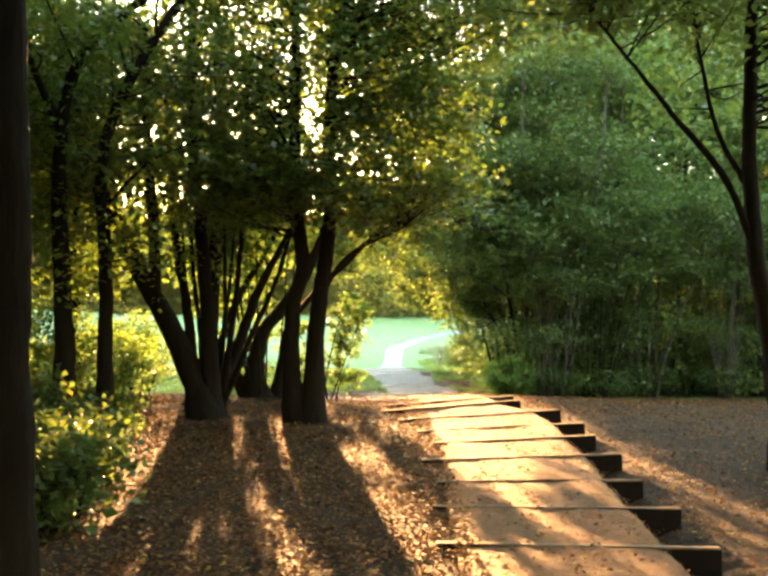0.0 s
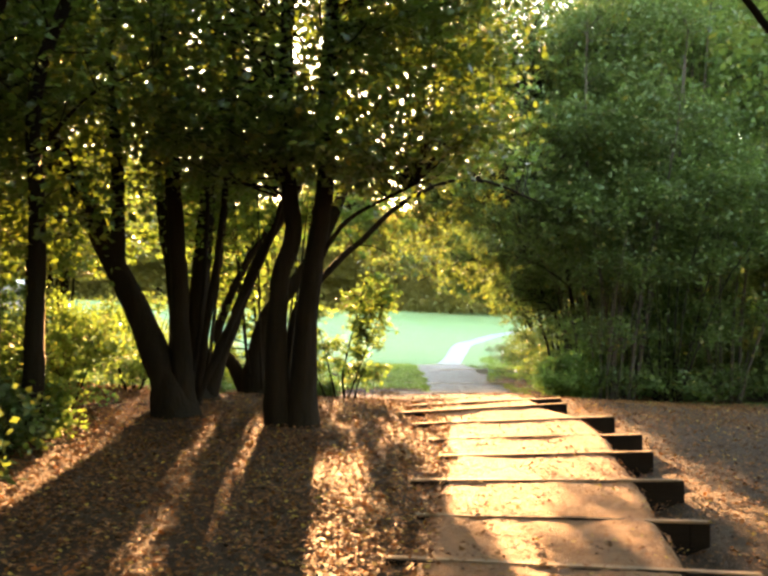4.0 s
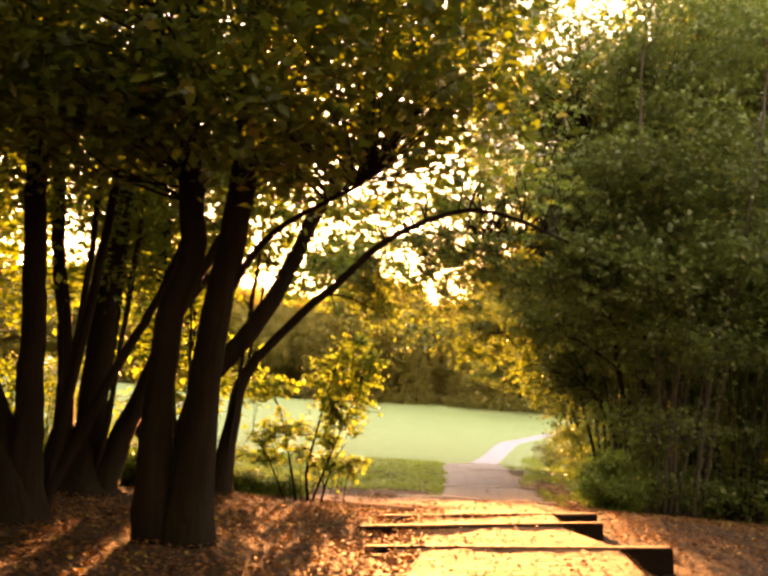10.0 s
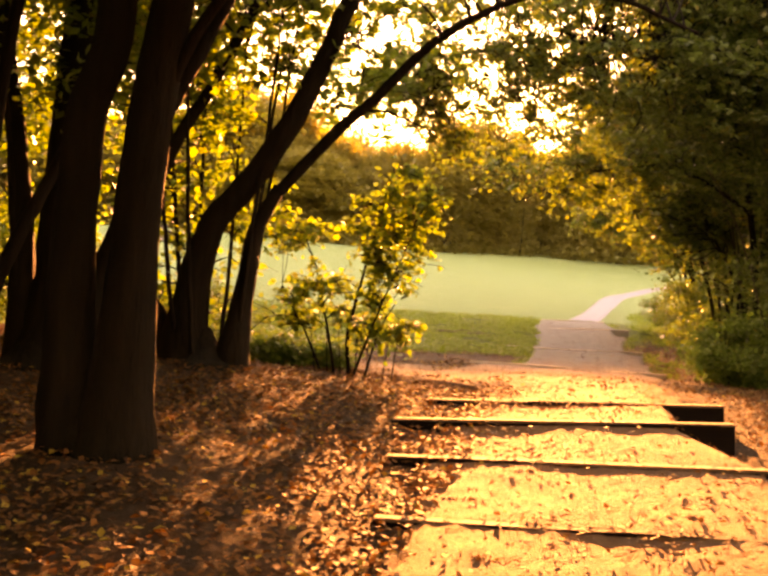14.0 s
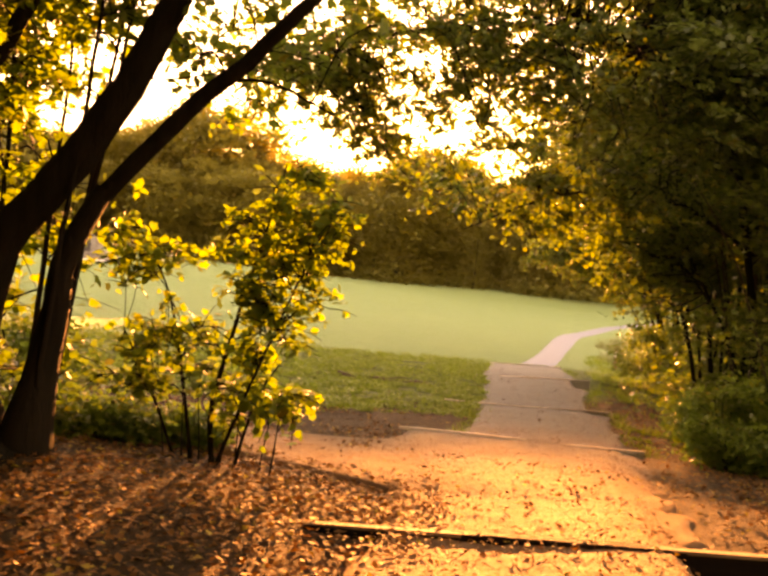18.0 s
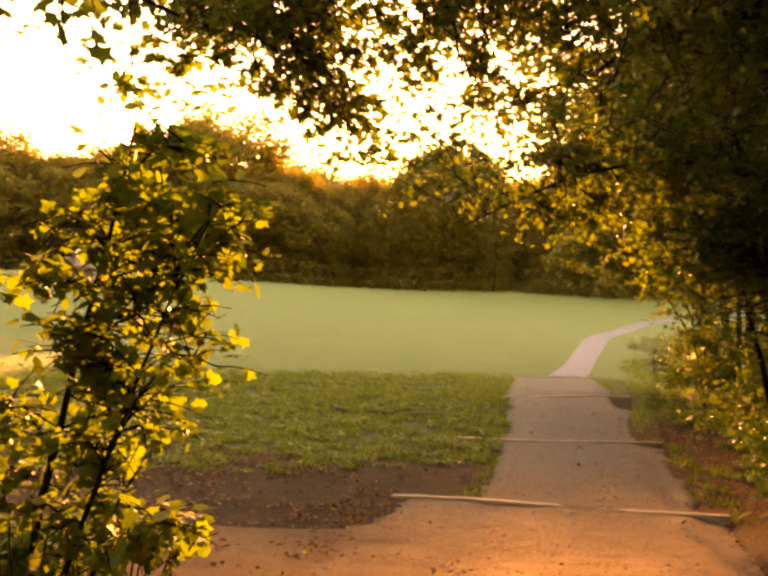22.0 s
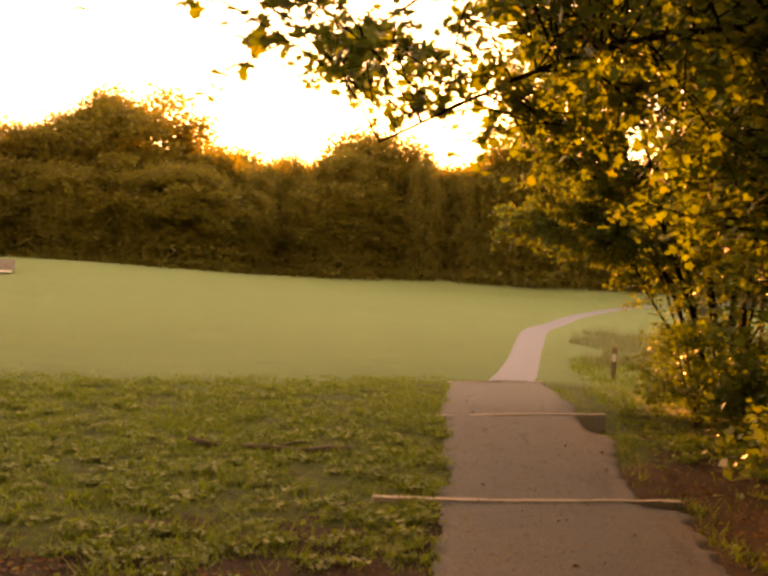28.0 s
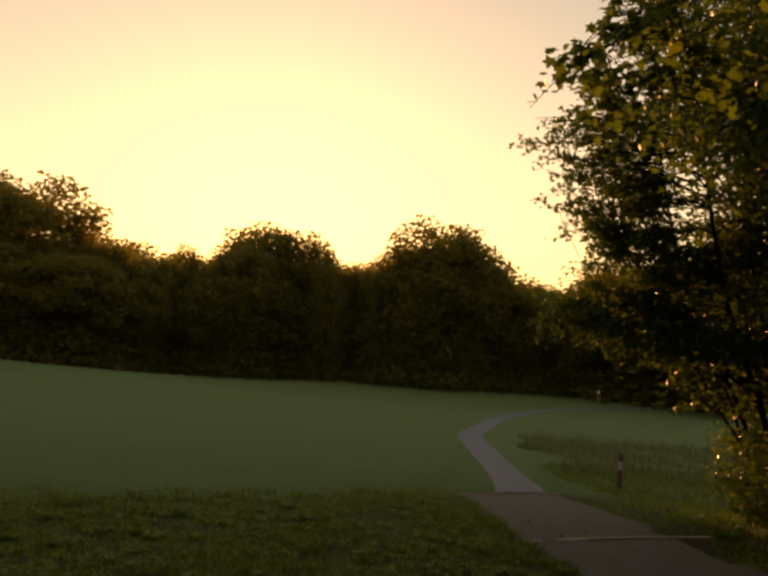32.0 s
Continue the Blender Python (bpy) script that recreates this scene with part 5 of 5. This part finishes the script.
strewn(115000, -6.5, 0.75, 4.5, 20.5, 0.042, "leaf_litter", "brown fallen leaves thickly strewn over woodland soil", lambda x, y, g: (x < np.interp(y, PATH_Y, PATH_L) + 0.25 + g.normal(0, 0.2, len(x))) & (clumpy(x, y, g) | (g.uniform(0, 1, len(x)) < 0.55)))
strewn(11000, 0.3, 3.0, 4, 20, 0.034, "path_leaves", "sparse curled brown leaves scattered on the sandy path", clumpy)
strewn(30000, 2.6, 9.0, 4, 24, 0.045, "leaf_litter", "brown fallen leaves on the shaded clearing floor", lambda x, y, g: x > np.interp(y, PATH_Y, PATH_R) + 0.1)
strewn(12000, 1.9, 5.0, 16, 33, 0.04, "leaf_litter", "brown leaf litter on bare soil beside the path", lambda x, y, g: x > np.interp(y, PATH_Y, PATH_R) + g.normal(0.05, 0.1, len(x)))
strewn(9000, -0.6, 2.2, 16.5, 32, 0.016, "path_crumbs", "dark crumbs of bark and leaf trodden into the path")
strewn(7000, 0.3, 2.9, 4, 17, 0.016, "path_crumbs", "dark crumbs of bark and leaf on the sandy steps")
strewn(1300, -4.0, 3.4, 20, 31, 0.035, "path_leaves", "dry leaf scraps on the path and grass edge", clumpy)


def blades(count, x0, x1, y0, y1, tall, name, label, material, keep):
    g = np.random.default_rng(count + 1)
    tufts = count // 26
    tx, ty = g.uniform(x0, x1, tufts), y0 + (y1 - y0) * g.uniform(0, 1, tufts) ** 1.3
    who = g.integers(0, tufts, count)
    wide = 0.05 + 0.35 * tall
    x, y = tx[who] + np.clip(g.normal(0, 1, count), -2, 2) * wide, ty[who] + np.clip(g.normal(0, 1, count), -2, 2) * wide
    lush = (g.uniform(0.3, 1.6, tufts) * np.where(bumps(tx, ty, 0.34, 1.0) + bumps(tx + 2, ty, 0.15, 0.5) > 0, 1.35, 0.55))[who]
    stray = g.uniform(0, 1, count) < 0.25
    x = np.where(stray, g.uniform(x0, x1, count), x)
    y = np.where(stray, y0 + (y1 - y0) * g.uniform(0, 1, count) ** 1.3, y)
    ok = keep(x, y, g)
    x, y, lush = x[ok], y[ok], lush[ok]
    n = len(x)
    z = height(x, y) - 0.01
    a, lean = g.uniform(0, 6.28, n), g.uniform(0.2, 1.6 if tall < 0.1 else 0.8, n)
    h = tall * g.uniform(0.5, 1.3, n) * lush
    h = np.maximum(h, tall * 0.2)
    w = 0.005 + 0.007 * g.uniform(0, 1, n)
    root = np.stack([x, y, z], -1)
    side = np.stack([np.cos(a), np.sin(a), 0 * a], -1) * w[:, None]
    tip = root + np.stack([-np.sin(a) * lean * h, np.cos(a) * lean * h, h], -1)
    v = np.stack([root - side, root + side, tip], 1).reshape(-1, 3)
    f = np.arange(n * 3).reshape(-1, 3)
    tagged(new(name, fast_mesh(name, v, f, material)), label, "grass", kind="stuff")


def lawn(x, y, g):
    left = np.interp(y, PATH_Y, PATH_L)
    start = np.interp(x, [-12, -6, -3, -1.5, -0.4], [19, 20.5, 22.4, 23.2, 24.4])
    end = turf_end(x, y) + g.normal(0, 0.9, len(x))
    return (x < left - 0.02) & (y < end) & (y > start + g.exponential(0.8, len(x))) & (bumps(x, y, 0.42, 1.0) + bumps(x + 1, y, 0.2, 0.7) + g.normal(0, 0.45, len(x)) > -0.25)


def verge(x, y, g):
    right = np.interp(y - 1.1, PATH_Y, PATH_R)
    return (x > right + 0.05) & (bumps(x, y, 0.4, 1.0) + g.normal(0, 0.6, len(x)) > np.where(y < 29, 0.75, 0.1) - (y - 30) * 0.08)


blades(480000, -12, 0, 20, 37.5, 0.05, "meadow_grass", "short uneven green grass at the meadow's edge", BLADE, lawn)
blades(50000, 1.7, 6, 25, 46, 0.08, "verge_grass", "patchy green grass beside the path", BLADE, verge)
blades(70000, 1.8, 15, 39.5, 60, 0.24, "rough_grass", "pale long rough grass beside the gravel path", STRAW, lambda x, y, g: (x > 2.6 + bumps(y, x, 2.0, 0.7)) & (y > 41.0 + bumps(x, y, 1.2, 1.6)) & (bumps(x, y, 1.5, 1.0) + g.normal(0, 0.4, len(x)) > -0.1))


def weeds(count, x0, x1, y0, y1, size, keep):
    """Small broad leaves lying in rosettes among the grass."""
    g = np.random.default_rng(count)
    plants = count // 14
    px, py = g.uniform(x0, x1, plants), y0 + (y1 - y0) * g.uniform(0, 1, plants) ** 1.4
    ok = keep(px, py, g)
    px, py = px[ok], py[ok]
    who = g.integers(0, len(px), count)
    big = g.uniform(0.5, 1.5, len(px))[who]
    spread = np.clip(g.normal(0, 1, (count, 2)), -1.8, 1.8) * 0.045 * big[:, None]
    x, y = px[who] + spread[:, 0], py[who] + spread[:, 1]
    z = height(x, y) + 0.012 + 0.03 * g.uniform(0, 1, count) * big
    v, f = scatter(np.stack([x, y, z], -1), size * g.uniform(0.5, 1.2, count) * big, PLAIN, g, 0.55)
    tagged(new("meadow_weeds", fast_mesh("meadow_weeds", v, f, BLADE)), "small broad-leaved weeds growing among short grass", "weeds", kind="stuff")


weeds(90000, -10, 0, 21, 36, 0.045, lawn)
weeds(14000, 1.8, 4.5, 24, 36, 0.045, verge)
strewn(2500, -9, 0, 22, 34, 0.035, "path_leaves", "pale dry leaf scraps caught in short grass", clumpy)


def edge(x, y, g):
    left = np.interp(y, PATH_Y, PATH_L)
    right = np.interp(y - 1.0, PATH_Y, PATH_R)
    near = np.minimum(np.abs(x - left + 0.03), np.abs(x - right - 0.02))
    return (near < 0.03 + np.abs(g.normal(0, 0.08, len(x)))) & (bumps(x, y, 0.3, 1.0) + g.normal(0, 0.5, len(x)) > -0.2)


blades(60000, -1.2, 2.6, 22.6, 36.5, 0.05, "edge_grass", "short grass fraying over the edges of the path", BLADE, edge)
strewn(9000, -1.2, 3.4, 6, 34, 0.035, "edge_leaves", "crumbled dry leaves gathered along the path's edges", edge)
strewn(7000, -5.0, -0.3, 19.6, 24.2, 0.042, "hollow_leaves", "brown leaf scraps lying in a bare earth hollow", clumpy)
